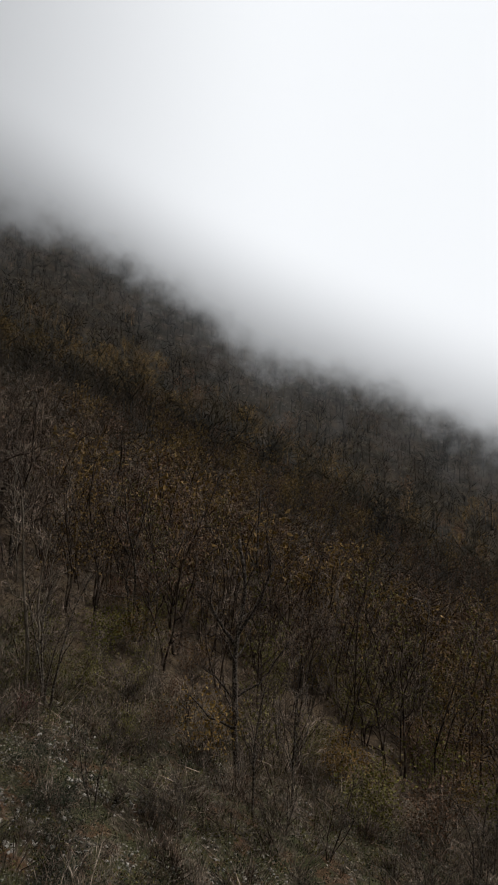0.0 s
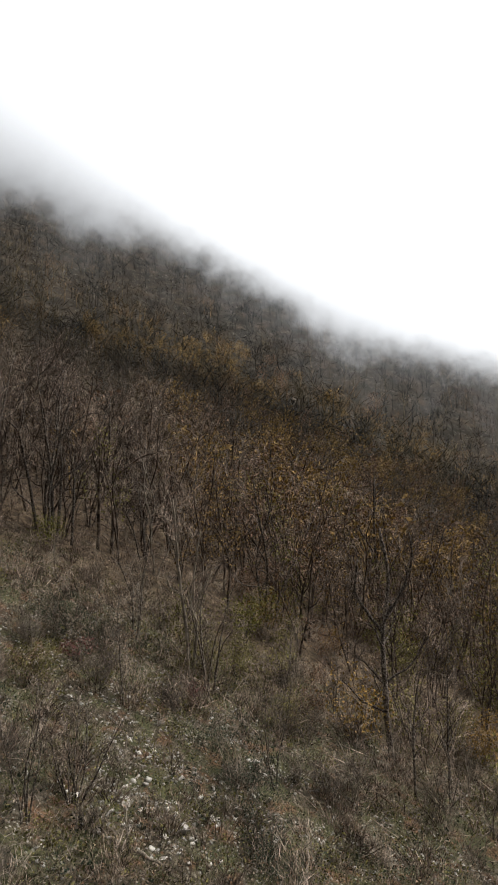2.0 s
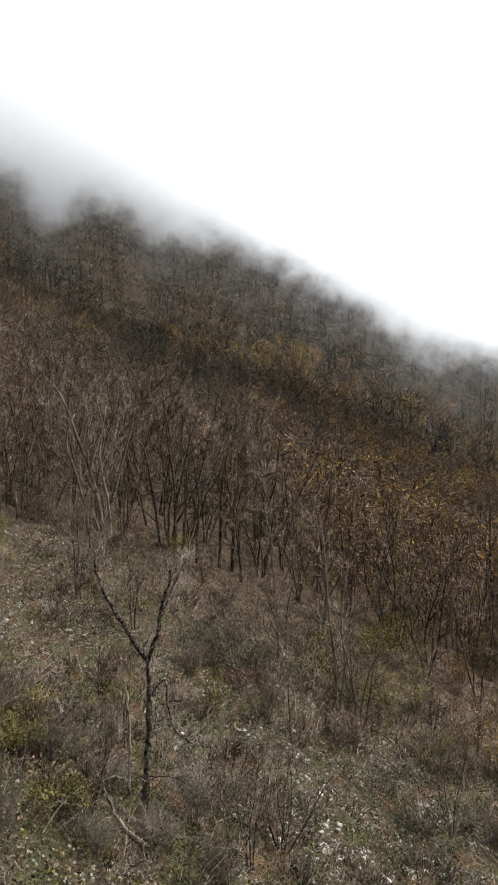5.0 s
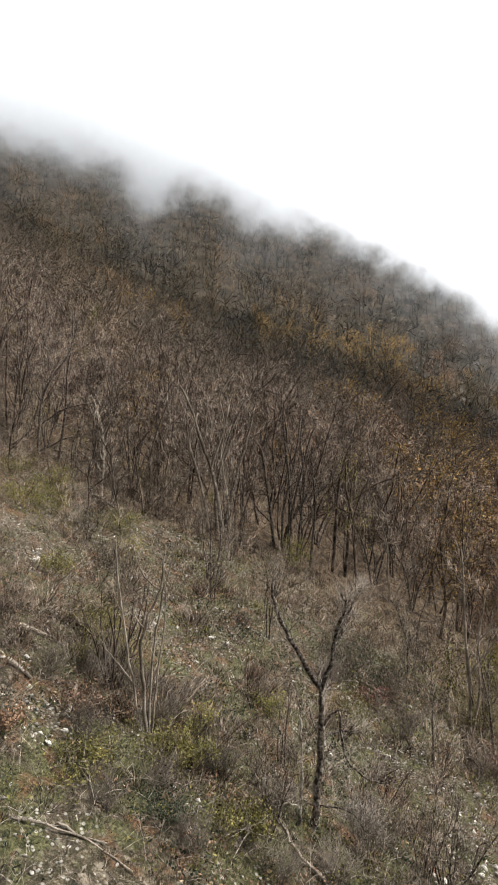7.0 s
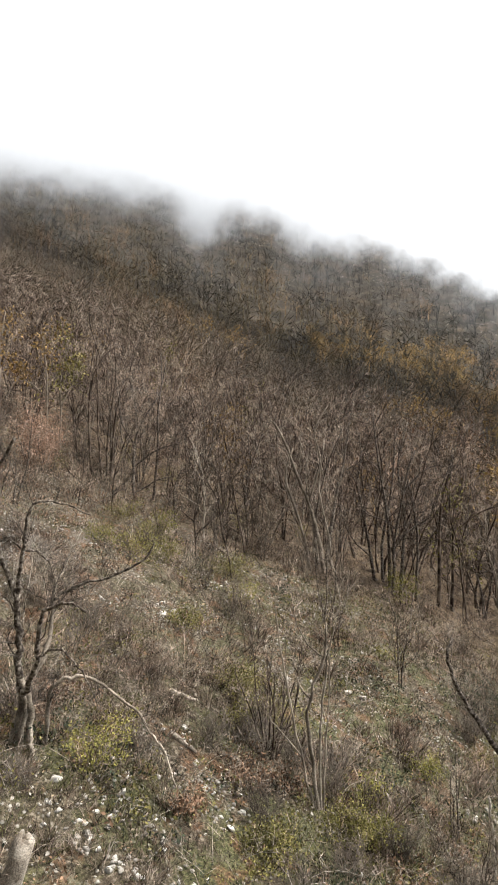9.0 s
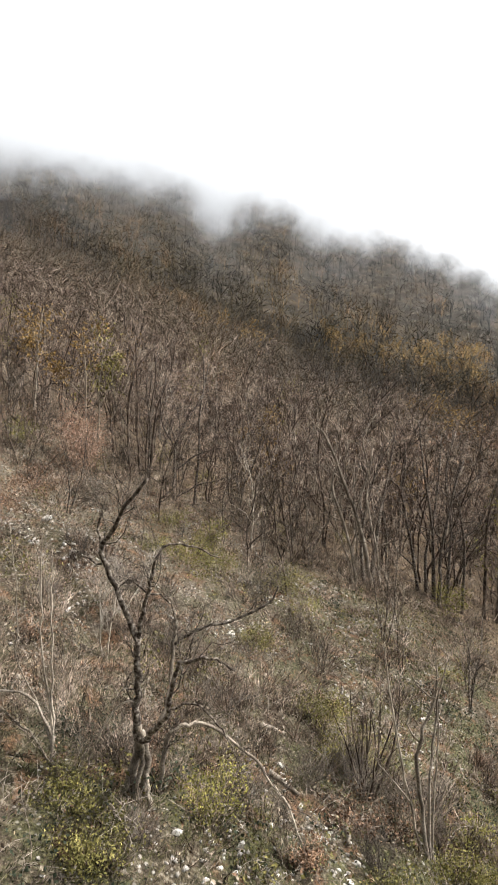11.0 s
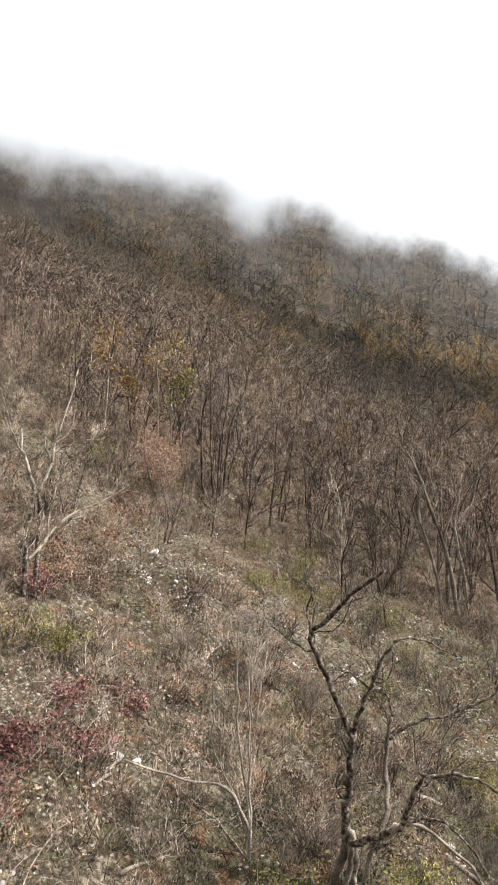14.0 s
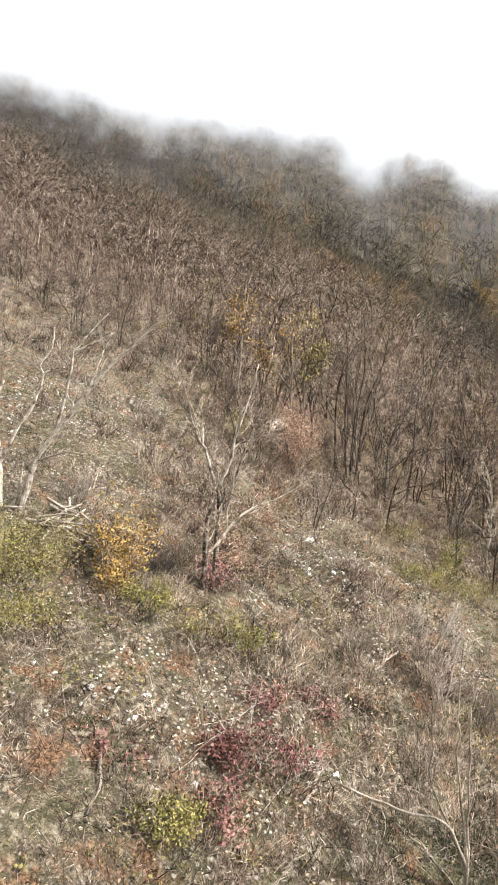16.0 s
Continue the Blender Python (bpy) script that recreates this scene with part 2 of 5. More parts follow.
M_RUST = surface("rust_leaves", [(0.3, (0.12, 0.07, 0.044)), (0.5, (0.23, 0.145, 0.094)), (0.7, (0.34, 0.225, 0.16))], 1.5, 6, bump=0)
M_OLIVE = surface("olive_leaves", [(0.34, (0.10, 0.095, 0.032)), (0.5, (0.195, 0.175, 0.058)), (0.66, (0.31, 0.275, 0.10))], 1.5, 6, bump=0)
M_OCHRE = surface("ochre_leaves", [(0.34, (0.15, 0.092, 0.034)), (0.5, (0.28, 0.18, 0.062)), (0.66, (0.40, 0.275, 0.115))], 1.5, 6, bump=0)
M_SALMON = surface("faded_pink_leaves", [(0.34, (0.22, 0.13, 0.09)), (0.5, (0.36, 0.23, 0.165)), (0.66, (0.46, 0.325, 0.25))], 1.5, 6, bump=0)
M_JUNIPER = surface("juniper_needles", [(0.3, (0.028, 0.038, 0.026)), (0.7, (0.07, 0.085, 0.055))], 1.5, 8, bump=0)


# ---- ground form ----
def lattice(ix, iy, seed):
    h = (ix * 374761393 + iy * 668265263 + seed * 974634777) & 0x7FFFFFFF
    h = ((h ^ (h >> 13)) * 1274126177) & 0x7FFFFFFF
    return ((h ^ (h >> 16)) & 0xFFFF) / 65535.0


def bumps(x, y, size, seed):
    """Smooth value noise from -1 to 1 with lumps of that size."""
    u, v = np.asarray(x) / size, np.asarray(y) / size
    iu, iv = np.floor(u).astype(np.int64), np.floor(v).astype(np.int64)
    fu, fv = u - iu, v - iv
    fu, fv = fu * fu * (3 - 2 * fu), fv * fv * (3 - 2 * fv)
    a = lattice(iu, iv, seed) * (1 - fu) + lattice(iu + 1, iv, seed) * fu
    b = lattice(iu, iv + 1, seed) * (1 - fu) + lattice(iu + 1, iv + 1, seed) * fu
    return 2 * (a * (1 - fv) + b * fv) - 1


def soft(v, width):
    return width * np.logaddexp(0, np.asarray(v, float) / width)


def knolls(x, y):
    """Small rises under three of the trees, and the hollow below the dead one."""
    z = 0.45 * np.exp(-((x + 20.9) ** 2 + (y - 7.8) ** 2) / 5) + 0.25 * np.exp(-((x + 11.85) ** 2 + (y - 13.9) ** 2) / 5) + 0.3 * np.exp(-((x + 30.6) ** 2 + (y - 9.2) ** 2) / 4)
    return z - 1.1 / ((1 + np.exp((np.clip(x, -200, 200) + 31.8) / 1.0)) * (1 + np.exp((np.clip(y, -200, 200) - 10.5) / 1.2)))


def gully(x, y):
    """A shallow dry runnel that crosses the slope below the spreading tree."""
    along_it = np.clip(((x + 31.2) * 0.85 - (y - 15.8) * 0.527) / 6.9, 0, 1)
    off = np.hypot(x + 31.2 - along_it * 5.87, y - 15.8 + along_it * 3.63 - 0.25 * np.sin(9 * along_it))
    return -0.5 * np.exp(-(off / 0.4) ** 2) + 0.18 * np.exp(-((off - 0.9) / 0.5) ** 2)


def ground_z(x, y):
    """The hillside: it climbs to the left at 23 degrees, rises gently into the wood and steepens into the mountain."""
    x, y = np.asarray(x, float), np.asarray(y, float)
    z = -9.0 - 0.43 * (x - 0.8 * soft(x - 80, 15) + 0.9 * soft(-x - 420, 40))
    z = z + 0.13 * soft(y - 38, 4) - 0.8 * np.exp(-((x + 38.5) ** 2 + (y - 27.5) ** 2) / 60) + 0.07 * soft(y - 130, 15) + 0.75 * soft(y - 225, 25)
    z = z + 0.12 * soft(-x - 112, 14) * np.clip(1.6 + x / 700, 0, 1)
    far = np.clip((y - 60) / 120, 0, 1)
    z = z + 0.22 * bumps(x, y, 5.5, 1) + 0.12 * bumps(x, y, 1.5, 2) + 0.09 * bumps(x, y, 0.62, 3)
    return z + np.clip((y - 18) / 30, 0, 1) * 0.7 * bumps(x, y, 17, 4) + far * (5 * bumps(x, y, 75, 5) + 3 * bumps(x, y, 30, 6)) + knolls(x, y) + gully(x, y)


def link_mesh(name, verts, tris, material, parent=None, smooth=False, second=None, second_from=0):
    me = bpy.data.meshes.new(name)
    verts, tris = np.asarray(verts, np.float32), np.asarray(tris, np.int32)
    me.vertices.add(len(verts))
    me.vertices.foreach_set("co", verts.ravel())
    me.loops.add(tris.size)
    me.loops.foreach_set("vertex_index", tris.ravel())
    me.polygons.add(len(tris))
    me.polygons.foreach_set("loop_start", np.arange(0, tris.size, 3, dtype=np.int32))
    me.polygons.foreach_set("loop_total", np.full(len(tris), 3, np.int32))
    if smooth:
        me.polygons.foreach_set("use_smooth", np.ones(len(tris), bool))
    me.materials.append(material)
    if second:
        me.materials.append(second)
        me.polygons.foreach_set("material_index", (np.arange(len(tris)) >= second_from).astype(np.int32))
    me.update(calc_edges=True)
    ob = new(name, me)
    if parent is not None:
        ob.parent = parent
    return ob


def ground_sheet():
    n, a, b = 290, 6.0, 6.2
    u = a * np.sinh(b * np.linspace(-1, 1, n))
    xs, ys = np.meshgrid(-18 + u, 13 + u, indexing="ij")
    verts = np.stack([xs, ys, ground_z(xs, ys)], -1).reshape(-1, 3)
    k = (np.arange(n - 1)[:, None] * n + np.arange(n - 1)).ravel()
    tris = np.concatenate([np.stack([k, k + n, k + n + 1], 1), np.stack([k, k + n + 1, k + 1], 1)])
    return tagged(link_mesh("ground", verts, tris, M_GROUND, smooth=True), "steep hillside of dry grass, soil and leaf litter", "ground", kind="structure")


ground_sheet()


# ---- cloud banks ----
def cloud_line(az):
    """The height of the cloud's underside over its distance, by the bearing in degrees: it climbs to the left."""
    return 0.506 - 0.0083 * soft(21 - az, 4)


def cloud_hem(az):
    """The same with the hanging wisps."""
    hem = cloud_line(az)
    for at, wide, deep in ((29.6, 2.4, 0.055), (19.6, 3.0, 0.035), (-5.0, 5.0, 0.035), (49.5, 3.0, 0.016), (66, 4.0, 0.02)):
        hem = hem - deep * np.exp(-((az - at) / wide) ** 2)
    return hem


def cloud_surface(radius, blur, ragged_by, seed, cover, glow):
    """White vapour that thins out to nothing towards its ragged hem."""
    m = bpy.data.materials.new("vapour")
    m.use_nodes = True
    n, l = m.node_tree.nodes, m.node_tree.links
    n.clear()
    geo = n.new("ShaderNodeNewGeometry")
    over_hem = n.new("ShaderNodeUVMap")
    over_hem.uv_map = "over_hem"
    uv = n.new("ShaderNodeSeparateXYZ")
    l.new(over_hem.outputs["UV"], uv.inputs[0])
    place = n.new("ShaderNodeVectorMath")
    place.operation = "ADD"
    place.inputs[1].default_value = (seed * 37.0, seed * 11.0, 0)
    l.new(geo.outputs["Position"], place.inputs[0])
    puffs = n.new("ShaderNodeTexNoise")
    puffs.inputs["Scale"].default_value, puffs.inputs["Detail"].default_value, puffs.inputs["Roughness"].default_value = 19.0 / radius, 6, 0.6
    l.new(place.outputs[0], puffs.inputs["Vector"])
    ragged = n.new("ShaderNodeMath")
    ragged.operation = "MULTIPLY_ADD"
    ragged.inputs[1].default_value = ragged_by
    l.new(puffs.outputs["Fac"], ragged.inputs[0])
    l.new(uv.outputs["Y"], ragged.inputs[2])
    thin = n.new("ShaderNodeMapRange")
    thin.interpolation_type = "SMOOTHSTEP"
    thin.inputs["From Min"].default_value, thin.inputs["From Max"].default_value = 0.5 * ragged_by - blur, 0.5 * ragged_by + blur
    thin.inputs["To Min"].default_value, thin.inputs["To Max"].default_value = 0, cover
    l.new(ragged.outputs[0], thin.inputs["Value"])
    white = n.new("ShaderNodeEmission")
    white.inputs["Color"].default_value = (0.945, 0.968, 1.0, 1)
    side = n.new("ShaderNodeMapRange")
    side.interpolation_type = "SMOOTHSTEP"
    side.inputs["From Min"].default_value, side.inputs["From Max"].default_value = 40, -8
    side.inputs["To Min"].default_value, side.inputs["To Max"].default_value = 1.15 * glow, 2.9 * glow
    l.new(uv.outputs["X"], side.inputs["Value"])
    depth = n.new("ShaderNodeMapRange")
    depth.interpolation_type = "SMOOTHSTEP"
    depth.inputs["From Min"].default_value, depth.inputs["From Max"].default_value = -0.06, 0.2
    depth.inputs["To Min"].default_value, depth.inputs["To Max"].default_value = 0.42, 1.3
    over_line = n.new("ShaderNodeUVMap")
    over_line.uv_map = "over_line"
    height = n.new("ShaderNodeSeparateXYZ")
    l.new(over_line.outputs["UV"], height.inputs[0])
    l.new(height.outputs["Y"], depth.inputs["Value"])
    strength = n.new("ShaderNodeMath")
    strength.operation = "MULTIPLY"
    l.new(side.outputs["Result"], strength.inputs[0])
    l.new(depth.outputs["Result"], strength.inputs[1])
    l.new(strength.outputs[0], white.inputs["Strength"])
    clear_air = n.new("ShaderNodeBsdfTransparent")
    mix = n.new("ShaderNodeMixShader")
    l.new(thin.outputs["Result"], mix.inputs["Fac"])
    l.new(clear_air.outputs[0], mix.inputs[1])
    l.new(white.outputs[0], mix.inputs[2])
    out = n.new("ShaderNodeOutputMaterial")
    l.new(mix.outputs[0], out.inputs["Surface"])
    return m


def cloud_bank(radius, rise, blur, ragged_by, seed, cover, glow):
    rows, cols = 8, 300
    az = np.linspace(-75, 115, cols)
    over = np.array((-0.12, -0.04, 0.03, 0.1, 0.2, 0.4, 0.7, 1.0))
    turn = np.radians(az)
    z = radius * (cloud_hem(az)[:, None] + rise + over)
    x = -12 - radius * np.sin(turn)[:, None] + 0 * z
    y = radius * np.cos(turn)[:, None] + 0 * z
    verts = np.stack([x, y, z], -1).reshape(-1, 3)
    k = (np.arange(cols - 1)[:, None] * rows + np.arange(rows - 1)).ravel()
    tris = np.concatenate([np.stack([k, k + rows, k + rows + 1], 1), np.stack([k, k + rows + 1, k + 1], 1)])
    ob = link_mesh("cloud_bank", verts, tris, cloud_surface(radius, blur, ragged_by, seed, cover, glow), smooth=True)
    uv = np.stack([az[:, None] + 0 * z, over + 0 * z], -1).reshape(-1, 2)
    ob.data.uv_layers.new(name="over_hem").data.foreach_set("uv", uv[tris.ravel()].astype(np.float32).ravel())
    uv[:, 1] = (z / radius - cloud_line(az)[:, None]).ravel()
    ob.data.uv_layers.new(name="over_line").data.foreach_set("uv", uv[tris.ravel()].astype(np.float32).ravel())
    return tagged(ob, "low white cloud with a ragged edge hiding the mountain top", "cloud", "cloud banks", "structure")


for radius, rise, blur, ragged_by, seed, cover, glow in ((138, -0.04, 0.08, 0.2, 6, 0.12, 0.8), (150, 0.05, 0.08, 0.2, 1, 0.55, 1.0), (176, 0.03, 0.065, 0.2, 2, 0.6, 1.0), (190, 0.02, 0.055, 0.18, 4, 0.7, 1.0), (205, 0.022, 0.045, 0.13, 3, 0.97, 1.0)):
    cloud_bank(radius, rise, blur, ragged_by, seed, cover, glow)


# ---- wood: tubes, boughs, trees ----
def tube(pts, radii, k):
    pts, radii = np.asarray(pts, float), np.asarray(radii, float)
    t = np.gradient(pts, axis=0)
    t /= np.linalg.norm(t, axis=1)[:, None] + 1e-9
    ref = np.array([1.0, 0, 0]) if abs(t.mean(0)[2]) > 0.7 else np.array([0, 0, 1.0])
    a = np.cross(t, ref)
    a /= np.linalg.norm(a, axis=1)[:, None] + 1e-9
    b = np.cross(t, a)
    turn = 2 * np.pi * np.arange(k) / k
    ring = pts[:, None] + radii[:, None, None] * (np.cos(turn)[None, :, None] * a[:, None] + np.sin(turn)[None, :, None] * b[:, None])
    n = len(pts)
    i, j = np.meshgrid(np.arange(n - 1), np.arange(k), indexing="ij")
    p, q = (i * k + j).ravel(), (i * k + (j + 1) % k).ravel()
    cap = np.array([[(n - 1) * k, (n - 1) * k + c, (n - 1) * k + c + 1] for c in range(1, k - 1)])
    return ring.reshape(-1, 3), np.concatenate([np.stack([p, q, q + k], 1), np.stack([p, q + k, p + k], 1), cap])


def joined(pieces):
    verts, tris, at = [], [], 0
    for v, t in pieces:
        verts.append(v)
        tris.append(np.asarray(t) + at)
        at += len(v)
    return np.concatenate(verts), np.concatenate(tris)


def spikes(p0, p1, r):
    """Thin tapered twigs from p0 to p1, three-sided."""
    p0, p1, r = np.asarray(p0, float), np.asarray(p1, float), np.asarray(r, float)
    t = p1 - p0
    t /= np.linalg.norm(t, axis=1)[:, None] + 1e-9
    a = np.cross(t, [0.31, 0.55, 0.77])
    a /= np.linalg.norm(a, axis=1)[:, None] + 1e-9
    b = np.cross(t, a)
    v = np.stack([p0 + r[:, None] * a, p0 + r[:, None] * (-0.5 * a + 0.87 * b), p0 + r[:, None] * (-0.5 * a - 0.87 * b), p1], 1)
    k = 4 * np.arange(len(p0))[:, None, None]
    return v.reshape(-1, 3), (np.array([[0, 1, 3], [1, 2, 3], [2, 0, 3]])[None] + k).reshape(-1, 3)


def slivers(p0, p1, r):
    """Far twigs, one narrow three-cornered blade each."""
    p0, p1 = np.asarray(p0, float), np.asarray(p1, float)
    side = np.cross(p1 - p0, np.sin(p0 * 91.7 + p1[:, ::-1] * 57.3))
    side *= (np.asarray(r) / (np.linalg.norm(side, axis=1) + 1e-9))[:, None]
    v = np.stack([p0 - side, p0 + side, p1], 1)
    return v.reshape(-1, 3), np.arange(3 * len(p0)).reshape(-1, 3)


def leaf_cloud(rng, centres, size, per, spread):
    """Small folded leaves scattered about the centres."""
    c = np.repeat(np.asarray(centres, float), per, 0)
    c = c + rng.normal(0, spread, c.shape)
    u = rng.normal(0, 1, c.shape)
    u /= np.linalg.norm(u, axis=1)[:, None]
    w = np.cross(u, rng.normal(0, 1, c.shape))
    w /= np.linalg.norm(w, axis=1)[:, None] + 1e-9
    s = (size * rng.uniform(0.6, 1.3, len(c)))[:, None]
    fold = np.cross(u, w)
    v = np.stack([c - u * s, c + w * s * 0.55 + fold * s * 0.2, c + u * s, c - w * s * 0.55 + fold * s * 0.2], 1)
    k = 4 * np.arange(len(c))[:, None, None]
    return v.reshape(-1, 3), (np.array([[0, 1, 2], [0, 2, 3]])[None] + k).reshape(-1, 3)


def bough(rng, start, way, length, r0, r1, n=6, wobble=0.18, lift=0.1):
    """A crooked bough: points and radii from start along way, bending a little at every joint and upwards by lift."""
    pts, way = [np.asarray(start, float)], np.asarray(way, float) / np.linalg.norm(way)
    for _ in range(n - 1):
        way = way + rng.normal(0, wobble, 3) + (0, 0, lift)
        way /= np.linalg.norm(way)
        pts.append(pts[-1] + way * length / (n - 1))
    return np.array(pts), np.linspace(r0, r1, n)


def along(pts, s):
    f = s * (len(pts) - 1)
    i = min(int(f), len(pts) - 2)
    d = pts[i + 1] - pts[i]
    return pts[i] + d * (f - i), d / np.linalg.norm(d)


def side_way(rng, d, spread, up=0.25):
    v = rng.normal(0, 1, 3)
    v -= d * v.dot(d)
    v /= np.linalg.norm(v)
    w = d * math.cos(spread) + v * math.sin(spread) + np.array((0, 0, up))
    return w / np.linalg.norm(w)


def branched(rng, stems, branches=7, sub=5, twigs=5, first=0.35, reach=0.4, thin=1.0, twig_len=0.55, up=0.25, least=0.006, limb=0.55, lift=0.2):
    """Boughs of three orders off the given stems: limbs, and the fine twigs at their ends."""
    limbs, fine0, fine1, fine_r, tips = [], [], [], [], []
    for pts, radii in stems:
        total = np.linalg.norm(np.diff(pts, axis=0), axis=1).sum()
        for _ in range(branches):
            s = rng.uniform(first, 0.98)
            p, d = along(pts, s)
            length = total * reach * rng.uniform(0.5, 1.1) * (1.25 - 0.7 * s)
            r = max(0.008, np.interp(s, np.linspace(0, 1, len(radii)), radii) * limb) * thin
            lp, lr = bough(rng, p, side_way(rng, d, rng.uniform(0.5, 1.15), up), length, r, r * 0.46, 7, 0.32, lift)
            limbs.append((lp, lr))
            for _ in range(sub):
                s2 = rng.uniform(0.25, 1.0)
                p2, d2 = along(lp, s2)
                l2 = length * rng.uniform(0.2, 0.45)
                w2 = side_way(rng, d2, rng.uniform(0.3, 0.9), up * 0.8)
                r2 = max(least, r * 0.34)
                mid = p2 + w2 * l2 * 0.5
                end = mid + (w2 + rng.normal(0, 0.25, 3)) * l2 * 0.5
                fine0 += [p2, mid]
                fine1 += [mid + (mid - p2) * 0.15, end]
                fine_r += [r2, r2 * 0.7]
                tips.append(end)
                for _ in range(twigs):
                    q = p2 + (mid - p2) * rng.uniform(0.3, 1) if rng.random() < 0.4 else mid + (end - mid) * rng.uniform(0, 1)
                    w3 = side_way(rng, w2, rng.uniform(0.3, 1.2), up * 0.6)
                    fine0.append(q)
                    fine1.append(q + w3 * twig_len * rng.uniform(0.4, 1.2))
                    fine_r.append(max(r2 * 0.6, least * 0.8))
    return limbs, (np.array(fine0), np.array(fine1), np.array(fine_r)), np.array(tips)


def bare_tree(rng, name, height, stem_count, radius, bark, twig, label, crook=0.09, spread=0.16, leaves=None, leaf_part=0.4, branches=7, sub=5, twigs=5, first=0.4, reach=0.34, sides=6, group="", limb_parts=False, least=0.006, twig_len=0.55, far_off=False):
    """A leafless or nearly leafless tree: an empty at its foot with trunks, limbs, twigs and what leaves are left on it."""
    tree = tagged(new(name), label, "tree", group)
    stems = []
    for k in range(stem_count):
        turn = 2 * math.pi * (k + rng.random() * 0.6) / stem_count
        lean = 0.05 if stem_count == 1 else spread * rng.uniform(0.6, 1.4)
        way = (math.cos(turn) * lean, math.sin(turn) * lean, 1)
        off = 0.0 if stem_count == 1 else radius * 1.3
        h = height * (1 if k == 0 else rng.uniform(0.7, 1.0))
        pts, rad = bough(rng, (math.cos(turn) * off, math.sin(turn) * off, -0.35), way, h, radius * (1 if k == 0 else rng.uniform(0.6, 0.95)), radius * (0.4 if far_off else 0.16), 10, crook, 0.06)
        rad[0] *= 1.45
        stems.append((pts, rad))
        link_mesh("trunk", *tube(pts, rad, sides), bark, tree, True)
    limbs, fine, tips = branched(rng, stems, branches, sub, twigs, first, reach, 1.0, twig_len, 0.08 if far_off else 0.2, least, 0.72 if far_off else 0.55, 0.09 if far_off else 0.2)
    if limb_parts:
        for p, r in limbs:
            link_mesh("limb", *tube(p, r, 5), bark, tree, True)
        tagged(link_mesh("crown", *spikes(*fine), twig, tree), kind="stuff")
    else:
        wood = joined([tube(p, r, 3 if far_off else 4) for p, r in limbs])
        tagged(link_mesh("crown", *joined([wood, slivers(*fine) if far_off else spikes(*fine)]), bark, tree, False, twig, len(wood[1])), kind="stuff")
    if leaves:
        pick = tips[rng.random(len(tips)) < leaf_part]
        tagged(link_mesh("foliage", *leaf_cloud(rng, pick, 0.092, 6, 0.3), leaves, tree), kind="stuff")
    return tree


def on_ground(x, y, sink=0.0):
    return float(ground_z(x, y)) - sink


# ---- the open wood beyond the slope ----
rng = np.random.default_rng(11)
WOOD_LABEL = "slender leafless grey-brown tree with fine bare twigs"
kinds = []
for stem_count, height, radius, bark in ((1, 11.5, 0.105, M_BARK_BROWN), (2, 10.5, 0.09, M_BARK_BROWN), (3, 10.0, 0.078, M_BARK_DARK), (1, 9.5, 0.08, M_BARK), (4, 9.0, 0.065, M_BARK_BROWN), (2, 12.0, 0.085, M_BARK_BROWN), (1, 8.0, 0.06, M_BARK_GREY), (3, 8.5, 0.062, M_BARK_BROWN), (2, 9.0, 0.07, M_BARK_GREY), (1, 7.0, 0.052, M_BARK), (5, 8.0, 0.055, M_BARK), (4, 10.5, 0.075, M_BARK_BROWN)):
    kinds.append(bare_tree(rng, "bare_tree", height, stem_count, radius, bark, M_TWIG, WOOD_LABEL, branches=18 // stem_count + 3, sub=6, twigs=5, first=0.2, reach=0.36, sides=5, group="bare wood", least=0.0145, twig_len=0.6, crook=0.15, spread=0.17, far_off=True))
leafy = []
for leaf, label in ((M_OCHRE, "slender tree with sparse ochre-brown autumn leaves"), (M_YELLOW, "slender tree with thin yellow-green autumn leaves"), (M_RUST, "slender tree with sparse russet autumn leaves")):
    leafy.append(bare_tree(rng, "autumn_tree", 9.5, 2, 0.08, M_BARK_BROWN, M_TWIG, label, leaves=leaf, leaf_part=0.6, branches=10, sub=5, twigs=4, first=0.25, sides=5, group="autumn trees", least=0.012, twig_len=0.7, crook=0.12, far_off=True))


golden = bare_tree(rng, "golden_tree", 9.5, 2, 0.09, M_BARK_BROWN, M_TWIG, "slender tree with a full golden autumn crown", leaves=M_GOLD, leaf_part=0.95, branches=9, sub=5, twigs=3, first=0.55, sides=5, group="golden trees", least=0.012, twig_len=0.6, crook=0.12, far_off=True)


def wood_edge(x):
    """Where the wood begins, as a function of the way along the slope."""
    return max(14.0, 31.5 + 0.8 * math.sin(x * 0.5) - 0.55 * float(soft(-x - 43, 2)) + 5.5 / (1 + math.exp(-(x + 23) / 2.0)))


def in_sight(x, y, margin=4.0, slant=1.54):
    return (x > -20 - slant * (y + 4.4) - margin) & (x < 0.42 * y + margin)


KEPT_FREE = ((-22.5, 33.6), (-20.6, 38.0), (-19.2, 36.4), (-16.8, 38.5), (-38.4, 31.8), (-34.9, 31.6), (-41.7, 30.8), (-41.3, 31.6), (-45.9, 30.3))
spots = [(-3.7, 46.5), (3.0, 49.5), (-2.7, 45.0), (-31.5, 33.4), (-8.5, 39.0), (-10.0, 38.0), (1.5, 38.0)]
tries = 0
